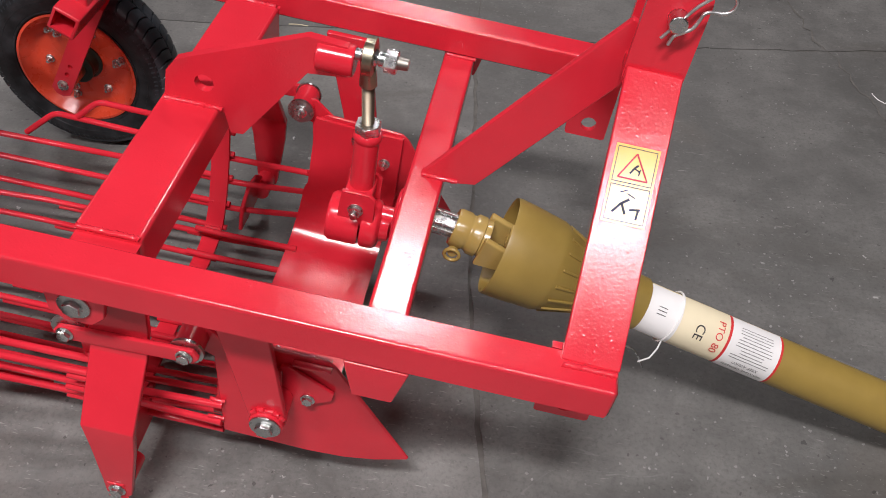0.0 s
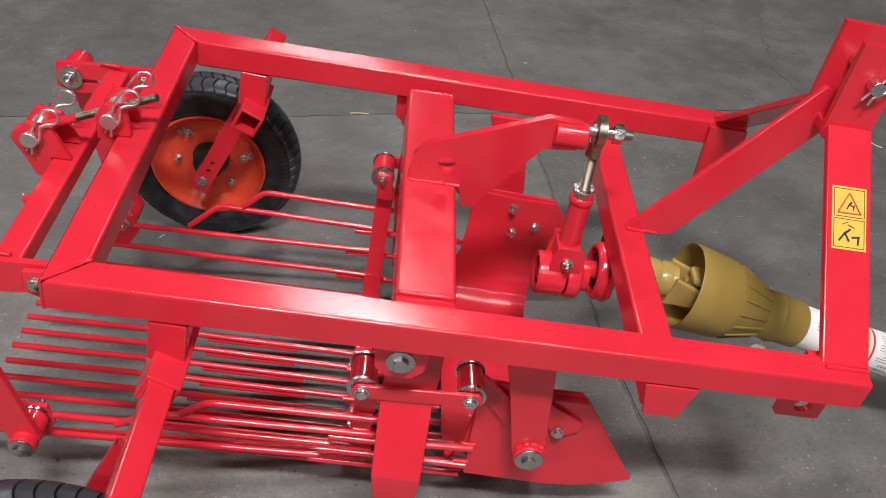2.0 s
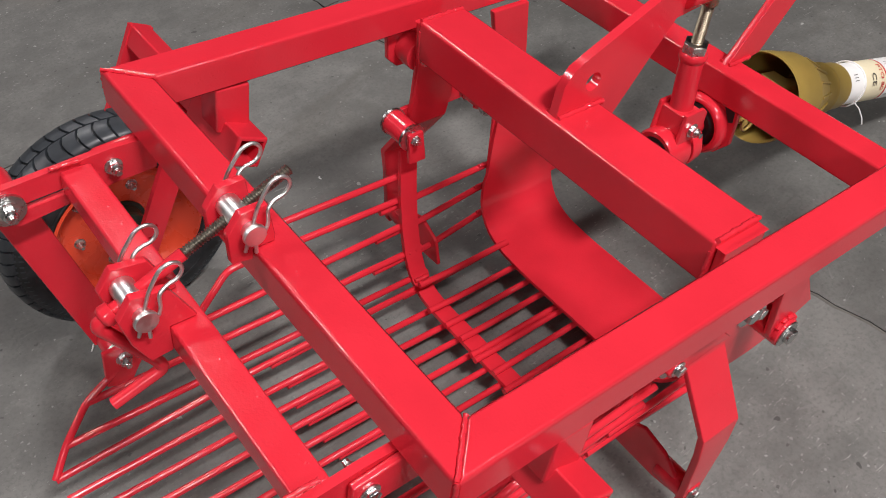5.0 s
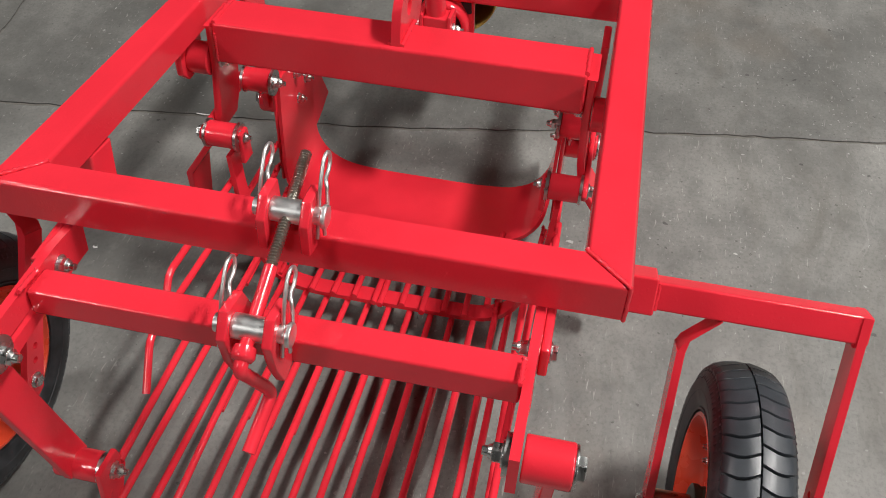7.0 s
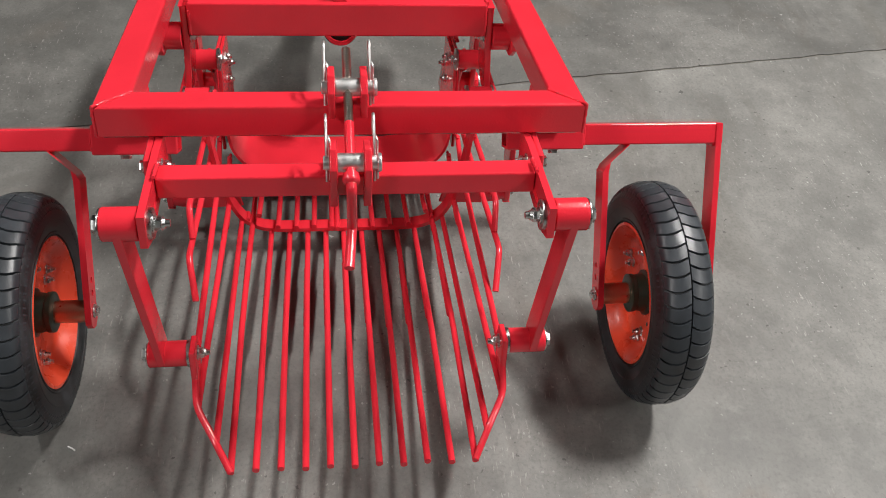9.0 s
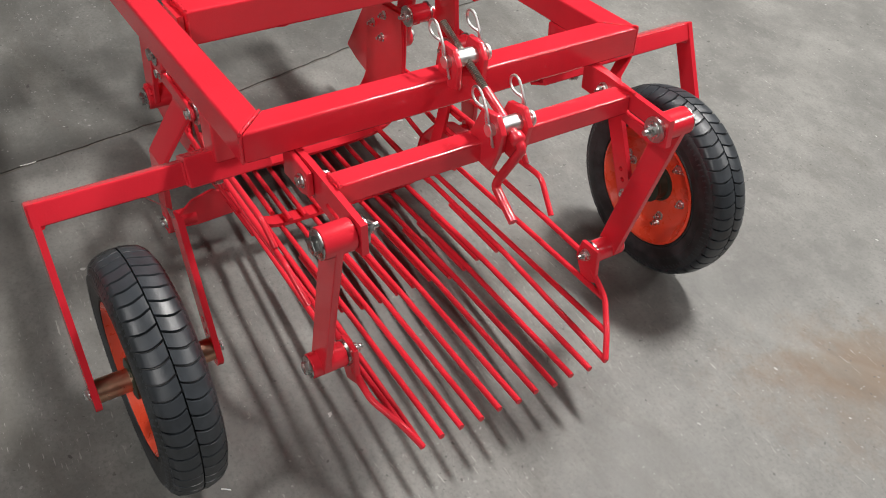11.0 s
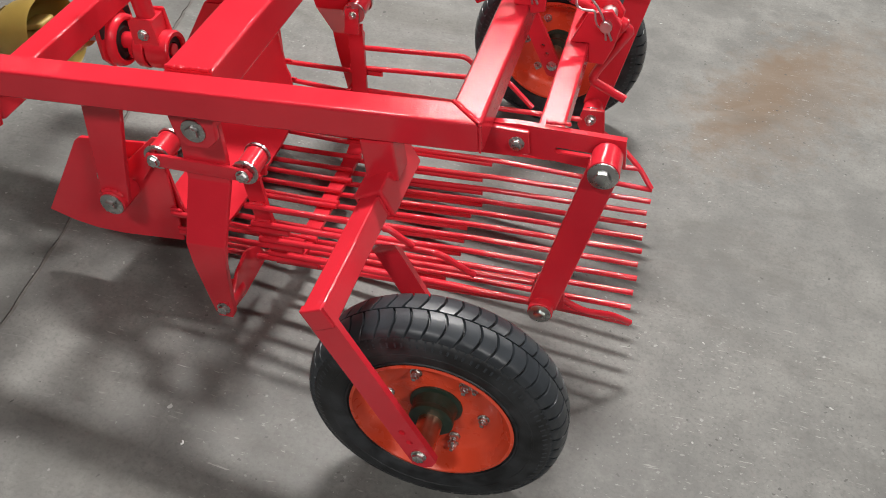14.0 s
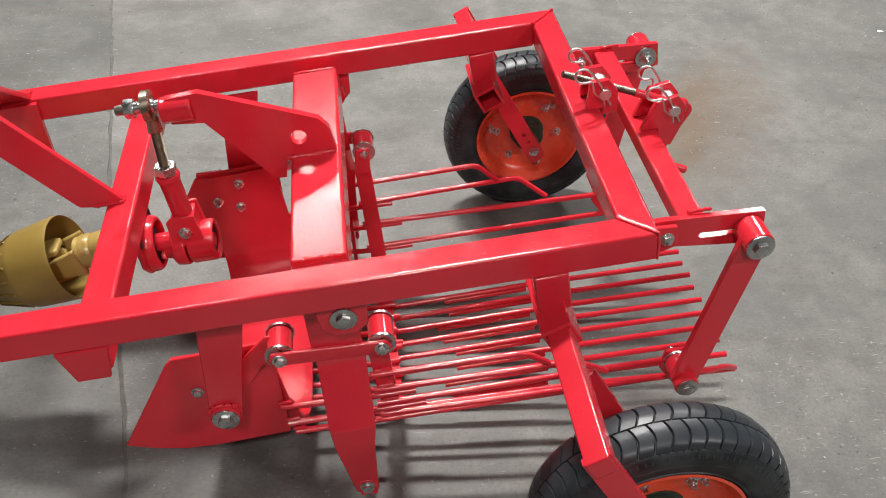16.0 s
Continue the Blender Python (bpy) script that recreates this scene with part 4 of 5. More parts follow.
def build_lift():
    """The rear lifting gear: slotted plates, the moving bar, the screw with its pins, and the drop links."""
    bm = bmesh.new()
    beam(bm, (-0.077, -0.2585, -0.0735), (-0.077, 0.2585, -0.0735), 0.038, 0.033, (1, 0, 0), 0.004)
    bar = part("lift_bar", bm, RED, digger)
    for s in (1, -1):
        bm = bmesh.new()
        slot = [(-0.088, -0.083), (-0.150, -0.087), (-0.154, -0.092), (-0.150, -0.097), (-0.088, -0.093), (-0.084, -0.088)]
        plate(bm, [(0.022, -0.052), (-0.03, -0.050), (-0.184, -0.060), (-0.186, -0.106), (-0.150, -0.116), (-0.03, -0.100), (0.020, -0.098)], "y", s * 0.259, s * 0.269, 0.0015, [(slot, 0)])
        sp = part("slotted_plate", bm, RED, digger, "red slotted adjusting plate")
        bead(sp, (-0.070, s * 0.257, -0.050), (-0.106, s * 0.257, -0.050), 0.004, 3)
        bm = bmesh.new()
        plate(bm, [(0.030, -0.0495), (-0.050, -0.056), (-0.052, -0.092), (-0.030, -0.100), (0.030, -0.100)], "y", s * 0.270, s * 0.280, 0.002)
        ear = part("hinge_ear", bm, RED, digger)
        bolt(ear, (-0.033, s * 0.280, -0.075), (0, s, 0), 0.0095)
        bolt(ear, (-0.033, s * 0.259, -0.075), (0, -s, 0), 0.0095, "nut")
        # drop link
        up, lo = V(-0.160, s * 0.294, -0.085), V(-0.077, s * 0.286, -0.384)
        bm = bmesh.new()
        beam(bm, up + V(0, s * 0.004, 0), lo + V(0, s * 0.004, 0), 0.012, 0.046, (0, 1, 0), 0.0018)
        link = part("drop_link", bm, RED, digger)
        bm = bmesh.new()
        cyl(bm, (up.x, s * 0.271, up.z), (up.x, s * 0.318, up.z), 0.0228, bev=0.002)
        part("upper_boss", bm, RED, link)
        bm = bmesh.new()
        cyl(bm, (lo.x, s * 0.252, lo.z), (lo.x, s * 0.311, lo.z), 0.0205, bev=0.002)
        part("lower_boss", bm, RED, link)
        bolt(link, (up.x, s * 0.318, up.z), (0, s, 0), 0.0135, "big")
        bolt(link, (up.x, s * 0.2535, up.z), (0, -s, 0), 0.0110, "nut")
        bm = bmesh.new()
        cyl(bm, (up.x, s * 0.2535, up.z), (up.x, s * 0.259, up.z), 0.021)
        part("washer", bm, DULL, link)
        bolt(link, (lo.x, s * 0.311, lo.z), (0, s, 0), 0.0115, "big")
        bm = bmesh.new()
        cyl(bm, (lo.x, s * 0.247, lo.z), (lo.x, s * 0.252, lo.z), 0.0215)
        part("washer", bm, DULL, link)
        bolt(link, (lo.x, s * 0.238, lo.z), (0, -s, 0), 0.010, "nut")
    # lugs and pins of the screw
    fx, fz, rx, rz = -0.004, 0.030, -0.121, -0.022
    for s in (1, -1):
        bm = bmesh.new()
        plate(bm, [(0.024, 0.010), (0.018, 0.052), (-0.012, 0.052), (-0.027, 0.030), (-0.025, -0.008), (-0.001, -0.012), (-0.001, 0.001), (0.024, 0.001)], "y", s * 0.0225 - 0.0052, s * 0.0225 + 0.0052, 0.0015)
        part("screw_lug", bm, RED, digger)
        bm = bmesh.new()
        plate(bm, [(-0.066, -0.0555), (-0.092, -0.004), (-0.128, 0.002), (-0.144, -0.022), (-0.135, -0.060), (-0.120, -0.092), (-0.0955, -0.090), (-0.0955, -0.0555)], "y", s * 0.0225 - 0.0052, s * 0.0225 + 0.0052, 0.0015)
        part("lift_lug", bm, RED, bar)
    for i, (x, z, par) in enumerate(((fx, fz, digger), (rx, rz, digger))):
        bm = bmesh.new()
        cyl(bm, (x, -0.0173, z), (x, 0.0173, z), 0.0128, bev=0.001)
        cyl(bm, (x, -0.038, z), (x, 0.036, z), 0.0095, bev=0.001)
        cyl(bm, (x, -0.041, z), (x, -0.035, z), 0.0125, bev=0.0015)
        pin = part("screw_pin", bm, WIRE, par, "bright zinc cross pin")
        for s in (1, -1):
            hair_clip(pin, V(x, s * 0.0312, z), V(0.34 + 0.05 * s, 0, 0.93), 0.060)
    # screw, from its free end through both pins to the bent handle
    a, b = V(0.058, 0, 0.060), V(-0.152, 0, -0.037)
    bm = bmesh.new()
    threaded(bm, a, a.lerp(b, 0.58), 0.0064)
    part("screw_thread", bm, THREAD, digger, "dark oiled threaded spindle")
    bm = bmesh.new()
    cyl(bm, a.lerp(b, 0.57), a.lerp(b, 0.97), 0.0070, seg=14)
    handle = part("screw_handle", bm, RED, digger)
    bm = bmesh.new()
    lathe(bm, [(0, 0.004), (0.001, 0.011), (0.010, 0.012), (0.014, 0.010), (0.016, 0.004)], a.lerp(b, 0.93), b - a, 18)
    part("collar", bm, RED, handle)
    bm = bmesh.new()
    sweep(bm, rounded([a.lerp(b, 0.95), V(-0.158, 0, -0.042), V(-0.108, -0.002, -0.122), V(-0.100, -0.002, -0.140), V(-0.158, 0.004, -0.168)], 0.016, 5), 0.0072, 12)
    part("crank_bend", bm, RED, handle)


def wheel_prof():
    """Half outline of the tyre's section: across, radius."""
    return [(0.030, 0.118), (0.038, 0.123), (0.0440, 0.136), (0.0470, 0.152), (0.0465, 0.166), (0.043, 0.175), (0.036, 0.182), (0.018, 0.1878), (0.004, 0.1892)]


def build_wheel(c, s):
    """A wheel on the y axis, at c; s is the side of its machine."""
    c = Vector(c)
    half = wheel_prof()
    prof = [(-a, r) for a, r in half] + [(a, r) for a, r in half[::-1]]
    bm = bmesh.new()
    lathe(bm, prof, c, (0, 1, 0), 72, True)
    tyre = bm
    bm = bmesh.new()
    # tread: two staggered rows of curved lugs with chamfered edges, and short bars down the shoulder
    N = 50

    def rim(a, y, r):
        return bm.verts.new(c + V(r * math.cos(a), y, r * math.sin(a)))

    def crown(y):
        return 0.1900 - (abs(y) / 0.040) ** 2 * 0.0105
    for side in (1, -1):
        for k in range(N):
            a0 = (k + (0.5 if side > 0 else 0)) * math.tau / N
            w = math.tau / N * 0.915
            rows = []
            for j in range(6):
                f = j / 5
                y = side * (0.0012 + f * 0.0388)
                lean = 0.046 * math.sin(f * math.pi * 0.86) - 0.018 * f
                low, high = crown(y) - 0.003, crown(y) + 0.0062 - (0.0030 if j == 5 else 0.0012 if j == 0 else 0)
                cut = 0.0055
                rows.append([rim(a0 + lean, y, low), rim(a0 + lean + cut * 0.35, y, high - 0.0016), rim(a0 + lean + cut, y, high),
                             rim(a0 + lean + w - cut, y, high), rim(a0 + lean + w - cut * 0.35, y, high - 0.0016), rim(a0 + lean + w, y, low)])
            for p, q in zip(rows, rows[1:]):
                for m in range(5):
                    bm.faces.new((p[m], p[m + 1], q[m + 1], q[m]))
            bm.faces.new(rows[0][::-1])
            bm.faces.new(rows[-1])
            for m in (0.25, 0.75):
                a = a0 + w * m + 0.004
                h = 0.0095
                p = [rim(a - h, side * 0.0405, 0.1790), rim(a + h, side * 0.0405, 0.1790), rim(a + h * 0.8, side * 0.0469, 0.1670), rim(a - h * 0.8, side * 0.0469, 0.1670)]
                q = [rim(a - h * 1.2, side * 0.0385, 0.1780), rim(a + h * 1.2, side * 0.0385, 0.1780), rim(a + h, side * 0.0455, 0.1640), rim(a - h, side * 0.0455, 0.1640)]
                bm.faces.new(p)
                for i in range(4):
                    bm.faces.new((p[i], q[i], q[(i + 1) % 4], p[(i + 1) % 4]))
    tread = bm
    bm = bmesh.new()
    rimp = [(0.036, 0.121), (0.041, 0.124), (0.042, 0.119), (0.034, 0.113), (0.026, 0.106), (0.016, 0.100), (0.010, 0.090), (0.008, 0.070), (0.007, 0.040), (0.003, 0.040), (0.003, 0.072), (0.004, 0.095)]
    lathe(bm, rimp, c, (0, 1, 0), 64)
    lathe(bm, [(-a, r) for a, r in rimp], c, (0, 1, 0), 64)
    wheel = part("wheel", bm, ORANGE, digger, "orange pressed steel rim with a black treaded tyre")
    part("tyre", tyre, RUBBER, wheel, "black rubber tyre with a moulded wall")
    for side in (1, -1):
        for ring in ([(0.0445, 0.155), (0.0472, 0.153), (0.0472, 0.151), (0.0445, 0.149)], [(0.040, 0.132), (0.0435, 0.130), (0.0425, 0.127), (0.0380, 0.126)]):
            bm = bmesh.new()
            lathe(bm, [(side * y, r) for y, r in ring], c, (0, 1, 0), 60)
            part("moulded_ring", bm, RUBBER, wheel)
    part("tread", tread, TREAD, wheel, "dusty grey-black tread of curved lugs")
    bm = bmesh.new()
    lathe(bm, [(-0.040, 0.016), (-0.040, 0.029), (-0.038, 0.0335), (-0.030, 0.0335), (-0.028, 0.031), (-0.012, 0.034), (-0.010, 0.040), (0.010, 0.040), (0.012, 0.034), (0.028, 0.031), (0.030, 0.0335), (0.038, 0.0335), (0.040, 0.029), (0.040, 0.016)], c, (0, 1, 0), 36, True)
    part("hub", bm, GREENBLK, wheel, "dark green bearing hub")
    # clamp bolts through the two halves of the rim, some of them doubled
    for k in range(6):
        a = 0.17 + k * math.tau / 6
        for side in (1, -1):
            bolt(wheel, c + V(0.073 * math.cos(a), side * 0.0085, 0.073 * math.sin(a)), (0, side, 0), 0.0078, "nut")
            if k % 2 == 0:
                bolt(wheel, c + V(0.089 * math.cos(a + 0.10), side * 0.0105, 0.089 * math.sin(a + 0.10)), (0, side, 0), 0.0074, "nut")


def build_wheel_arm(s, yi, yo, yw):
    """Sleeve under the rail, sliding tube, and the two arms that hold the wheel."""
    X, Z = 0.148, -0.130
    ax, az = 0.037, -0.3860
    # the sleeve and its tube are turned to lie square to the arms
    sd = (V(ax, 0, az) - V(X, 0, Z)).normalized()
    across = V(-sd.z, 0, sd.x)
    sq = [(-1, -1), (1, -1), (1, 1), (-1, 1)]
    bm = bmesh.new()
    beam(bm, (X + 0.004, s * 0.325, -0.0495), (X, s * 0.325, Z + 0.012), 0.050, 0.046, (1, 0, 0), 0.004)
    post = part("sleeve_post", bm, RED, digger)
    bm = bmesh.new()
    o, i = 0.0235, 0.0180
    rings = [[bm.verts.new(V(X, y, Z) + across * (a * w) + sd * (b * w)) for a, b in sq] for y, w in ((s * 0.262, i), (s * 0.262, o), (s * 0.392, o), (s * 0.392, i))]
    for k in range(4):
        p, q = rings[k], rings[(k + 1) % 4]
        for m in range(4):
            bm.faces.new((p[m], p[(m + 1) % 4], q[(m + 1) % 4], q[m]))
    bm.normal_update()
    soften(bm, rings[1] + rings[2], 0.003, 2)
    part("sleeve", bm, RED, post)
    bolt(post, V(X, s * 0.345, Z) + sd * 0.0235, sd, 0.0095)
    bm = bmesh.new()
    beam(bm, (X, s * 0.315, Z), (X, s * (yo + 0.008), Z), 0.035, 0.034, sd, 0.003)
    tube = part("wheel_tube", bm, RED, digger)
    bead(tube, V(X, s * 0.3935, Z) - across * 0.016 - sd * 0.0175, V(X, s * 0.3935, Z) - across * 0.016 + sd * 0.0175, 0.0035, 71)
    pins = [(V(ax, 0, az) - sd * k) for k in (0.030, 0.052)]

    def flat_arm(top, low, y0, y1, name):
        """A straight flat bar along the arm's line with two adjusting holes through it."""
        pts = [top - across * 0.019, top + across * 0.019, low + across * 0.019, low + across * 0.007 + sd * 0.010, low - across * 0.007 + sd * 0.010, low - across * 0.019]
        bm = bmesh.new()
        plate(bm, [(p.x, p.z) for p in pts], "y", y0, y1, 0.0, [((p.x, p.z), 0.0052) for p in pins])
        return part(name, bm, RED, digger)
    low = V(ax, 0, az) + sd * 0.018
    # outer arm
    arm = flat_arm(V(X, 0, Z) - sd * 0.017, low, s * (yo - 0.005), s * (yo + 0.005), "outer_arm")
    bead(arm, V(X, s * (yo - 0.006), Z) + sd * 0.018 - across * 0.014, V(X, s * (yo - 0.006), Z) + sd * 0.018 + across * 0.014, 0.006, 73)
    bolt(arm, (ax, s * (yo + 0.005), az), (0, s, 0), 0.0095)
    # inner arm: a straight bar, and a bend at the top that runs out under the tube
    knee = V(X, 0, Z) + sd * 0.062
    arm2 = flat_arm(knee, low, s * (yi - 0.005), s * (yi + 0.005), "inner_arm")
    bm = bmesh.new()
    path = [V(X, s * (yi + 0.036), Z) + sd * 0.020, V(X, s * (yi + 0.004), Z) + sd * 0.050, V(knee.x, s * yi, knee.z) + sd * 0.002]
    last = ring = None
    for k, p in enumerate(path):
        n = V(0, 1, 0) * 0.005 if k > 1 else V(0, 0.7, 0.7 * s) * 0.005
        ring = [bm.verts.new(p + across * (a * 0.019) + n * b) for a, b in sq]
        if last:
            for m in range(4):
                bm.faces.new((last[m], last[(m + 1) % 4], ring[(m + 1) % 4], ring[m]))
        else:
            bm.faces.new(ring)
        last = ring
    bm.faces.new(ring[::-1])
    part("arm_bend", bm, RED, arm2)
    bolt(arm2, (ax, s * (yi - 0.005), az), (0, -s, 0), 0.0095)
    # axle bushes
    for y0, y1, par in ((yi + 0.005, yw - 0.036, arm2), (yw + 0.036, yo - 0.005, arm)):
        bm = bmesh.new()
        cyl(bm, (ax, s * y0, az), (ax, s * y1, az), 0.0185, seg=26)
        part("axle_bush", bm, COPPER, par, "copper coloured axle bush")
    build_wheel((ax, s * yw, az), s)


build_frame()
build_rocker()
build_sieve()
build_plough()
build_crank()
build_lift()
build_wheel_arm(-1, 0.433, 0.628, 0.525)
build_wheel_arm(1, 0.419, 0.607, 0.513)


# ---- the drive shaft on the splined stub ----
def build_shaft():
    A, B = (digger.matrix_world @ V(0.858, 0.0, -0.139)), (digger.matrix_world @ V(1.335, -0.022, -0.236))
    d = (B - A).normalized()
    far = (0.045 - A.z) / d.z
    m = Matrix.Translation(A) @ d.to_track_quat("X", "Z").to_matrix().to_4x4()
    shaft = thing("drive_shaft", "ochre plastic guarded drive shaft coupled to the digger", "drive shaft", m)
    X = (1, 0, 0)
    bm = bmesh.new()
    lathe(bm, [(0, 0.0185), (0.0, 0.027), (0.004, 0.029), (0.020, 0.029), (0.022, 0.027), (0.026, 0.027), (0.030, 0.031), (0.042, 0.031), (0.044, 0.028), (0.052, 0.030)], (0, 0, 0), X, 28)
    yoke = part("yoke", bm, OCHREP, shaft, "ochre painted cast yoke")
    for sgn in (1, -1):
        bm = bmesh.new()
        plate(bm, [(0.046, -0.028), (0.064, -0.024), (0.100, -0.018), (0.108, -0.008), (0.108, 0.008), (0.100, 0.018), (0.064, 0.024), (0.046, 0.028)], "y", sgn * 0.027 - 0.006, sgn * 0.027 + 0.006, 0.003)
        part("yoke_ear", bm, OCHREP, yoke)
        bm = bmesh.new()
        plate(bm, [(0.078, -0.018), (0.086, -0.022), (0.130, -0.026), (0.130, 0.026), (0.086, 0.022), (0.078, 0.018)], "z", sgn * 0.027 - 0.006, sgn * 0.027 + 0.006, 0.003)
        part("inner_ear", bm, OCHREP, yoke)
    bm = bmesh.new()
    for ax in ((0, 1, 0), (0, 0, 1)):
        a = Vector(ax) * 0.031
        cyl(bm, V(0.092, 0, 0) - a, V(0.092, 0, 0) + a, 0.012, bev=0.002)
    cyl(bm, (0.125, 0, 0), (0.18, 0, 0), 0.026)
    part("cross_joint", bm, OCHREP, yoke)
    # locking pin with a ring
    bm = bmesh.new()
    cyl(bm, (0.012, -0.034, -0.020), (0.012, 0.034, -0.020), 0.007, bev=0.001)
    part("lock_pin", bm, OCHREP, yoke)
    bm = bmesh.new()
    ring = [V(0.012 + 0.011 * math.cos(k * math.tau / 16), -0.036, -0.020 + 0.011 * math.sin(k * math.tau / 16)) for k in range(17)]
    sweep(bm, ring, 0.0028, 7)
    part("lock_ring", bm, OCHREP, yoke)
    # guard cone, open to the yoke
    bm = bmesh.new()
    lathe(bm, [(0.076, 0.0715), (0.072, 0.0745), (0.078, 0.0755), (0.100, 0.0745), (0.150, 0.070), (0.158, 0.067), (0.165, 0.064), (0.222, 0.044), (0.226, 0.042),
               (0.222, 0.041), (0.165, 0.060), (0.150, 0.066), (0.100, 0.0705)], (0, 0, 0), X, 48, True)
    cone = part("guard_cone", bm, OCHRE, shaft, "ochre plastic guard cone with moulded ribs")
    for k in range(16):
        a = k * math.tau / 16
        bm = bmesh.new()
        c, s = math.cos(a), math.sin(a)
        beam(bm, (0.160, 0.0655 * c, 0.0655 * s), (0.222, 0.0445 * c, 0.0445 * s), 0.004, 0.006, (0, -s, c), 0.001)
        part("cone_rib", bm, OCHRE, cone)
    bm = bmesh.new()
    lathe(bm, [(0.222, 0.030), (0.222, 0.044), (0.246, 0.0435), (0.250, 0.0455), (0.256, 0.0455), (0.260, 0.0425), (0.300, 0.0415), (0.304, 0.038)], (0, 0, 0), X, 40)
    part("guard_collar", bm, OCHRE, cone)
    R = 0.0375
    bm = bmesh.new()
    cyl(bm, (0.29, 0, 0), (far, 0, 0), R, seg=48, bev=0.002)
    tube = part("guard_tube", bm, OCHRE, shaft, "smooth ochre plastic guard tube")

    def wrap(x0, x1, a0, a1, mat, name, lift=0.0006, label=""):
        bm = bmesh.new()
        n = 14
        last = None
        for i in range(n + 1):
            a = a0 + (a1 - a0) * i / n
            c, s = math.cos(a) * (R + lift), math.sin(a) * (R + lift)
            pr = (bm.verts.new((x0, c, s)), bm.verts.new((x1, c, s)))
            if last:
                bm.faces.new((last[0], last[1], pr[1], pr[0]))
            last = pr
        return part(name, bm, mat, tube, label)

    C = radians(140)
    wrap(0.300, 0.432, C - 1.35, C + 1.35, CREAM, "cream_label", 0.0006, "cream paper label with printed letters")
    wrap(0.432, 0.520, C - 1.35, C + 1.35, REDINK, "label_border", 0.0006, "red border of the warning label")
    white = wrap(0.436, 0.516, C - 1.30, C + 1.30, WHITE, "warning_label", 0.0011, "white warning label with lines of print")
    # folded paper tag held by a nylon tie
    tag = wrap(0.302, 0.356, C - 1.20, C + 1.20, WHITE, "paper_tag", 0.0014, "white paper tag with a small grey drawing")
    for k in range(3):
        bar = wrap(0.318, 0.332, C - 0.30 + 0.14 * k, C - 0.27 + 0.14 * k, INK, "drawn_bar", 0.0019)
        bar.parent = tag
    bm = bmesh.new()
    loop = [V(0.350 + 0.004 * math.sin(k * math.tau / 30), (R + 0.0028) * math.cos(k * math.tau / 30), (R + 0.0028) * math.sin(k * math.tau / 30)) for k in range(31)]
    sweep(bm, loop, 0.0016, 6)
    sweep(bm, [V(0.350, -R * 0.9, -0.018), V(0.346, -0.050, -0.022), V(0.338, -0.066, -0.030), V(0.322, -0.078, -0.034)], 0.0013, 6)
    part("cable_tie", bm, WHITE, tube, "thin white nylon cable tie")

    def print_on(body, size, x, a, mat, along, parent):
        """Words bent round the tube. along: the line runs along the tube, otherwise round it."""
        cu = bpy.data.curves.new("words", "FONT")
        cu.body, cu.size, cu.align_x, cu.align_y = body, size, "CENTER", "CENTER"
        tmp = new("words", cu)
        me = bpy.data.meshes.new_from_object(tmp)
        bpy.data.objects.remove(tmp)
        for v in me.vertices:
            u, w = v.co.x, v.co.y
            px, pa = (x - u, a + w / R) if along else (x + w, a + u / R)
            v.co = V(px, math.cos(pa) * (R + 0.0017), math.sin(pa) * (R + 0.0017))
        me.materials.clear()
        me.materials.append(mat)
        ob = new("printed_words", me)
        ob.parent = parent
        return ob

    print_on("CE", 0.020, 0.388, C + 0.05, INK, False, tube)
    print_on("PTO 80", 0.0155, 0.418, C - 0.05, REDINK, False, tube)
    print_on("ROTATING DRIVELINE", 0.0066, 0.476, C + 0.92, INK, True, tube)
    print_on("KEEP AWAY!", 0.0074, 0.476, C + 0.66, INK, True, tube)
    rnd = random.Random(2)
    for k in range(11):
        a = C + 0.44 - k * 0.125
        n = rnd.uniform(0.018, 0.032)
        wrap(0.476 - n, 0.476 + n, a, a + 0.022, INK, "print_line", 0.0016)
    # chain shackle and wire by the cone
    bm = bmesh.new()
    sweep(bm, rounded([V(0.255, -0.020, -0.040), V(0.262, -0.034, -0.054), V(0.280, -0.050, -0.058), V(0.300, -0.044, -0.048), V(0.330, -0.034, -0.060), V(0.350, -0.048, -0.075)], 0.01, 3), 0.0014, 6)
    part("chain_wire", bm, ZINC, shaft)
    bm = bmesh.new()
    plate(bm, [(0.236, -0.075), (0.262, -0.082), (0.272, -0.066), (0.262, -0.046), (0.244, -0.048)], "y", -0.034, -0.024, 0.002)
    part("shackle", bm, CLEAR, shaft, "small clear plastic tag")
    return shaft


build_shaft()


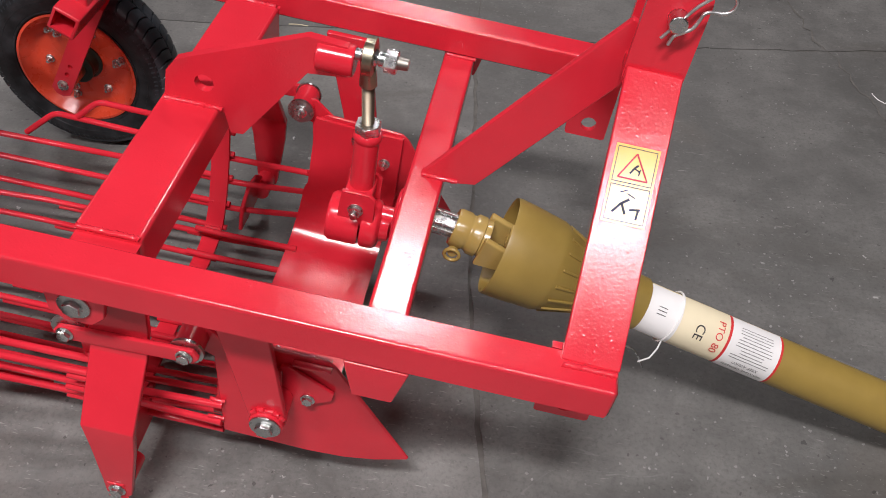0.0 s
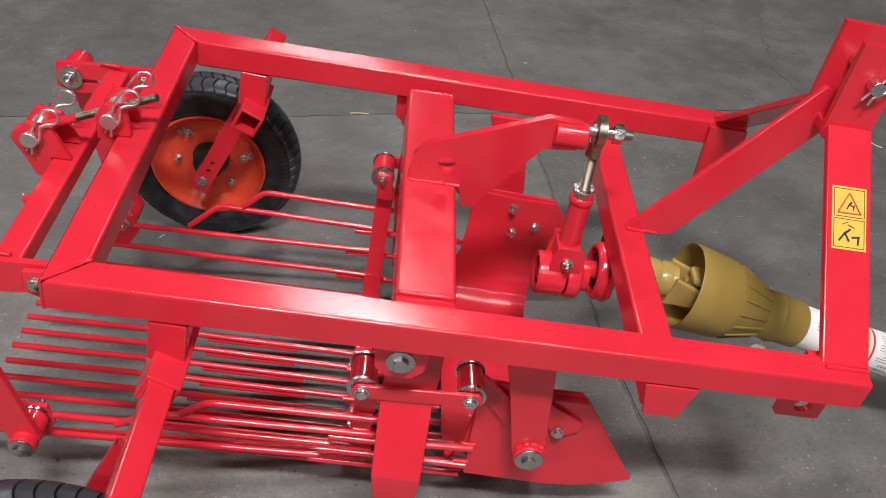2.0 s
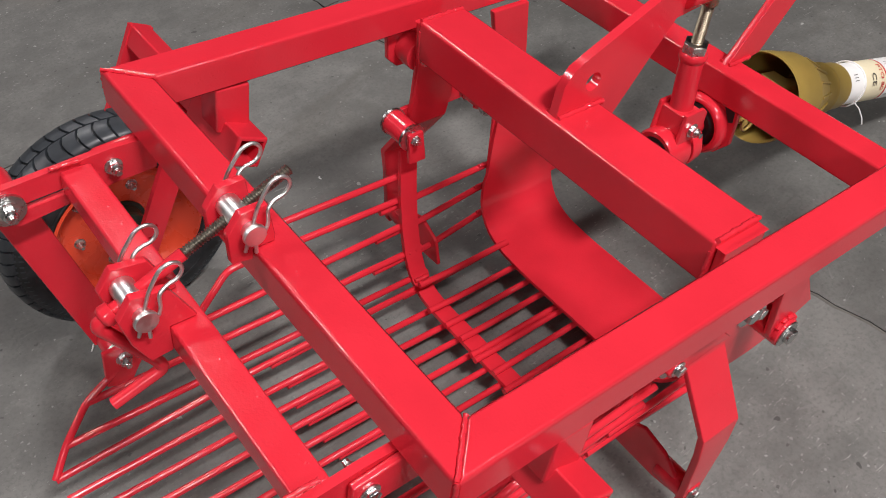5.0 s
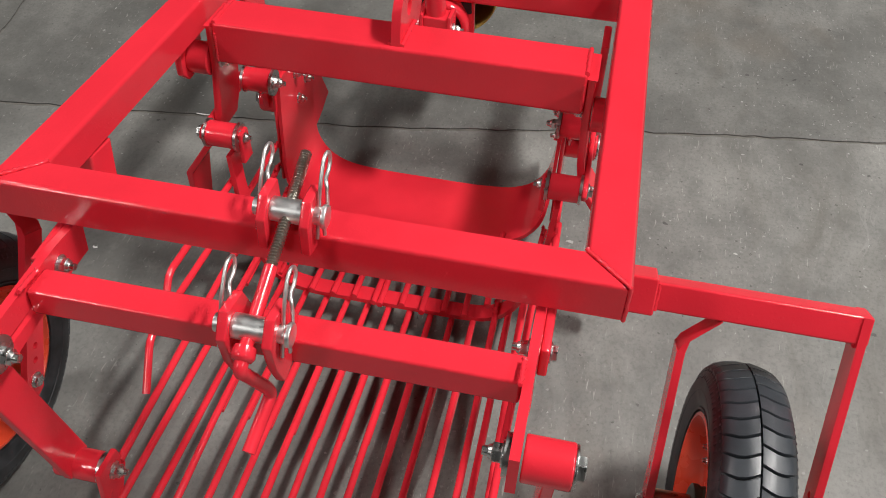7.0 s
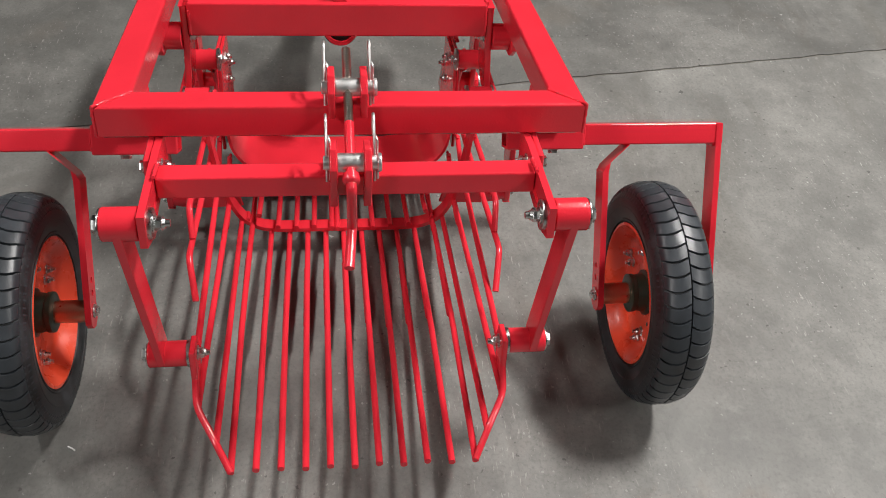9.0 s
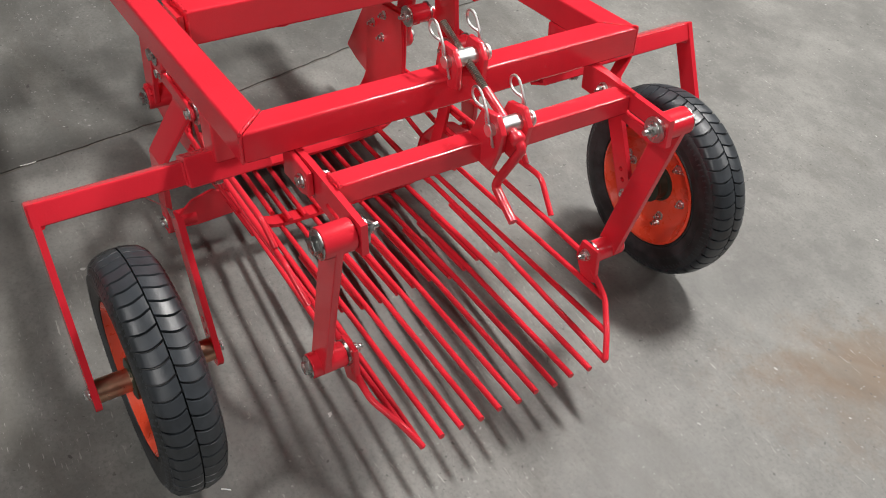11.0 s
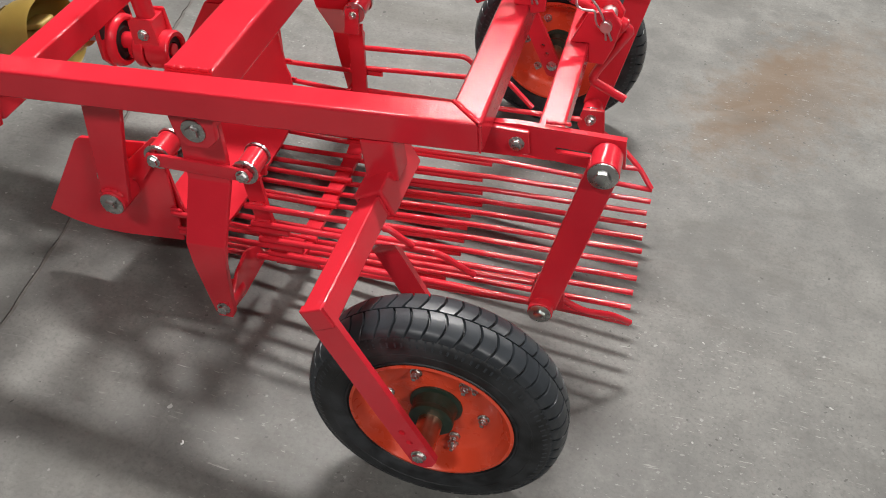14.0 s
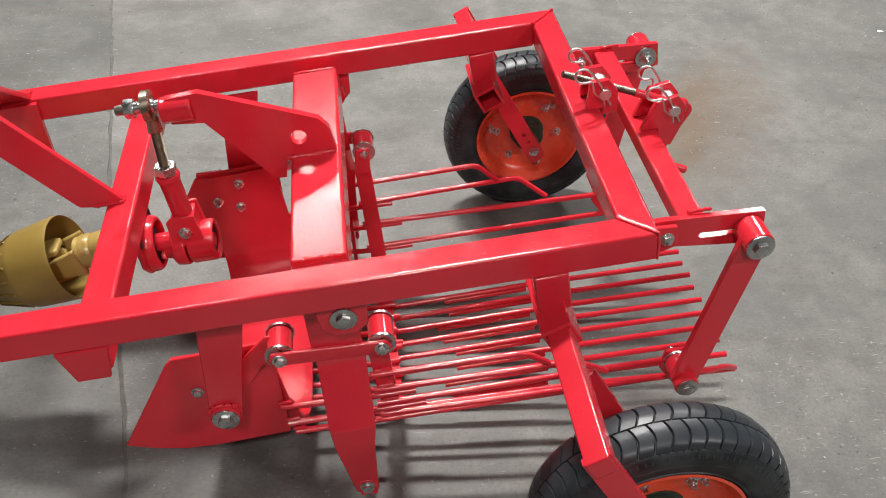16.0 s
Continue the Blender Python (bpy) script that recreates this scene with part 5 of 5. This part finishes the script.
def build_sticker():
    """A yellow warning sticker with two plain pictograms on the mast's leg."""
    lo, hi = V(1.040, -0.315, -0.004), V(1.047, -0.042, 0.205)
    d = (hi - lo).normalized()
    n = V(0, -d.z, d.y)
    w = V(1, 0, 0)
    o = lo.lerp(hi, 0.602) + n * 0.0064

    def flat(name, pts, mat, lift, label="", parent=digger):
        bm = bmesh.new()
        lows = [bm.verts.new(o + w * a + d * b + n * (lift - 0.0005)) for a, b in pts]
        tops = [bm.verts.new(o + w * a + d * b + n * lift) for a, b in pts]
        bm.faces.new(tops)
        for i in range(len(pts)):
            j = (i + 1) % len(pts)
            bm.faces.new((lows[i], lows[j], tops[j], tops[i]))
        return part(name, bm, mat, parent, label)

    def rect(a0, a1, b0, b1):
        return [(a0, b0), (a1, b0), (a1, b1), (a0, b1)]

    st = flat("warning_sticker", rect(-0.0255, 0.0255, -0.046, 0.046), YELLOWL, 0.0006, "yellow warning sticker with two black pictograms")
    for b0, b1 in ((-0.043, -0.0015), (0.0015, 0.043)):
        for r in (rect(-0.0228, 0.0228, b0, b0 + 0.0008), rect(-0.0228, 0.0228, b1 - 0.0008, b1), rect(-0.0228, -0.0220, b0, b1), rect(0.0220, 0.0228, b0, b1)):
            flat("border_line", r, INK, 0.0011, parent=st)

    def bar(a, b, t, mat=INK):
        a, b = V(*a), V(*b)
        e = (b - a).normalized() * t / 2
        q = V(-e.y, e.x)
        flat("pictogram_bar", [tuple(a + q), tuple(b + q), tuple(b - q), tuple(a - q)], mat, 0.0014, parent=st)

    tri = [(-0.017, 0.007), (0.017, 0.007), (0.0, 0.037)]
    for i in range(3):
        bar(tri[i], tri[(i + 1) % 3], 0.0018, REDINK)
    for a, b, t in (((-0.004, 0.013), (0.0, 0.020), 0.0022), ((0.0, 0.020), (0.004, 0.024), 0.0026), ((0.0, 0.020), (0.006, 0.017), 0.0018), ((0.006, 0.012), (0.007, 0.020), 0.0016),
                    ((-0.015, -0.034), (-0.006, -0.022), 0.0028), ((-0.006, -0.022), (0.000, -0.034), 0.0028), ((-0.008, -0.024), (0.002, -0.016), 0.0032), ((0.004, -0.028), (0.016, -0.026), 0.0026), ((0.013, -0.038), (0.014, -0.027), 0.0026),
                    ((-0.010, -0.010), (-0.002, -0.006), 0.0012), ((-0.002, -0.010), (0.008, -0.014), 0.0012)):
        bar(a, b, t)




build_sticker()


# ---- small things lying on the floor ----
def build_litter():
    washer = bmesh.new()
    lathe(washer, [(0, 0.0045), (0, 0.0095), (0.0016, 0.0095), (0.0016, 0.0045)], (0, 0, 0), (0, 0, 1), 22, True)
    w = new("washer", mesh_of("washer", washer, ZINC))
    w.matrix_world = pose(-0.763, 0.226, 0.0002)
    tagged(w, "small zinc washer lying on the concrete", "washer")
    for a, b, c, r, mat, label, cat in (((1.722, 1.036), (1.730, 1.012), (1.748, 0.997), 0.0012, WHITE, "short bent piece of pale wire on the concrete", "wire"),
                                        ((0.247, 1.052), (0.272, 1.056), (0.299, 1.053), 0.0013, CREAM, "short straw lying along the floor joint", "straw"),
                                        ((-0.505, 0.607), (-0.480, 0.580), (-0.458, 0.550), 0.0011, CREAM, "thin pale splinter on the concrete", "splinter"),
                                        ((0.811, 0.553), (0.810, 0.536), (0.812, 0.519), 0.0012, WHITE, "pale sliver lying in the floor joint", "sliver"),
                                        ((-0.132, 0.473), (-0.136, 0.466), (-0.141, 0.460), 0.0012, WHITE, "tiny white sliver on the concrete", "sliver"),
                                        ((0.397, 0.588), (0.394, 0.584), (0.397, 0.580), 0.0016, WHITE, "tiny white chip on the concrete", "chip")):
        bm = bmesh.new()
        sweep(bm, rounded([V(*a, r), V(*b, r), V(*c, r)], 0.01, 3), r, 6)
        tagged(new(cat, mesh_of(cat, bm, mat)), label, cat)
    bm = bmesh.new()
    plate(bm, [(-0.010, -0.006), (0.004, -0.009), (0.011, 0.000), (0.005, 0.008), (-0.008, 0.006)], "z", 0.0002, 0.0022, 0.0006)
    o = new("paper_scrap", mesh_of("paper_scrap", bm, WHITE))
    o.matrix_world = pose(-1.374, -1.311, 0)
    tagged(o, "small white paper scrap on the concrete", "scrap")


build_litter()
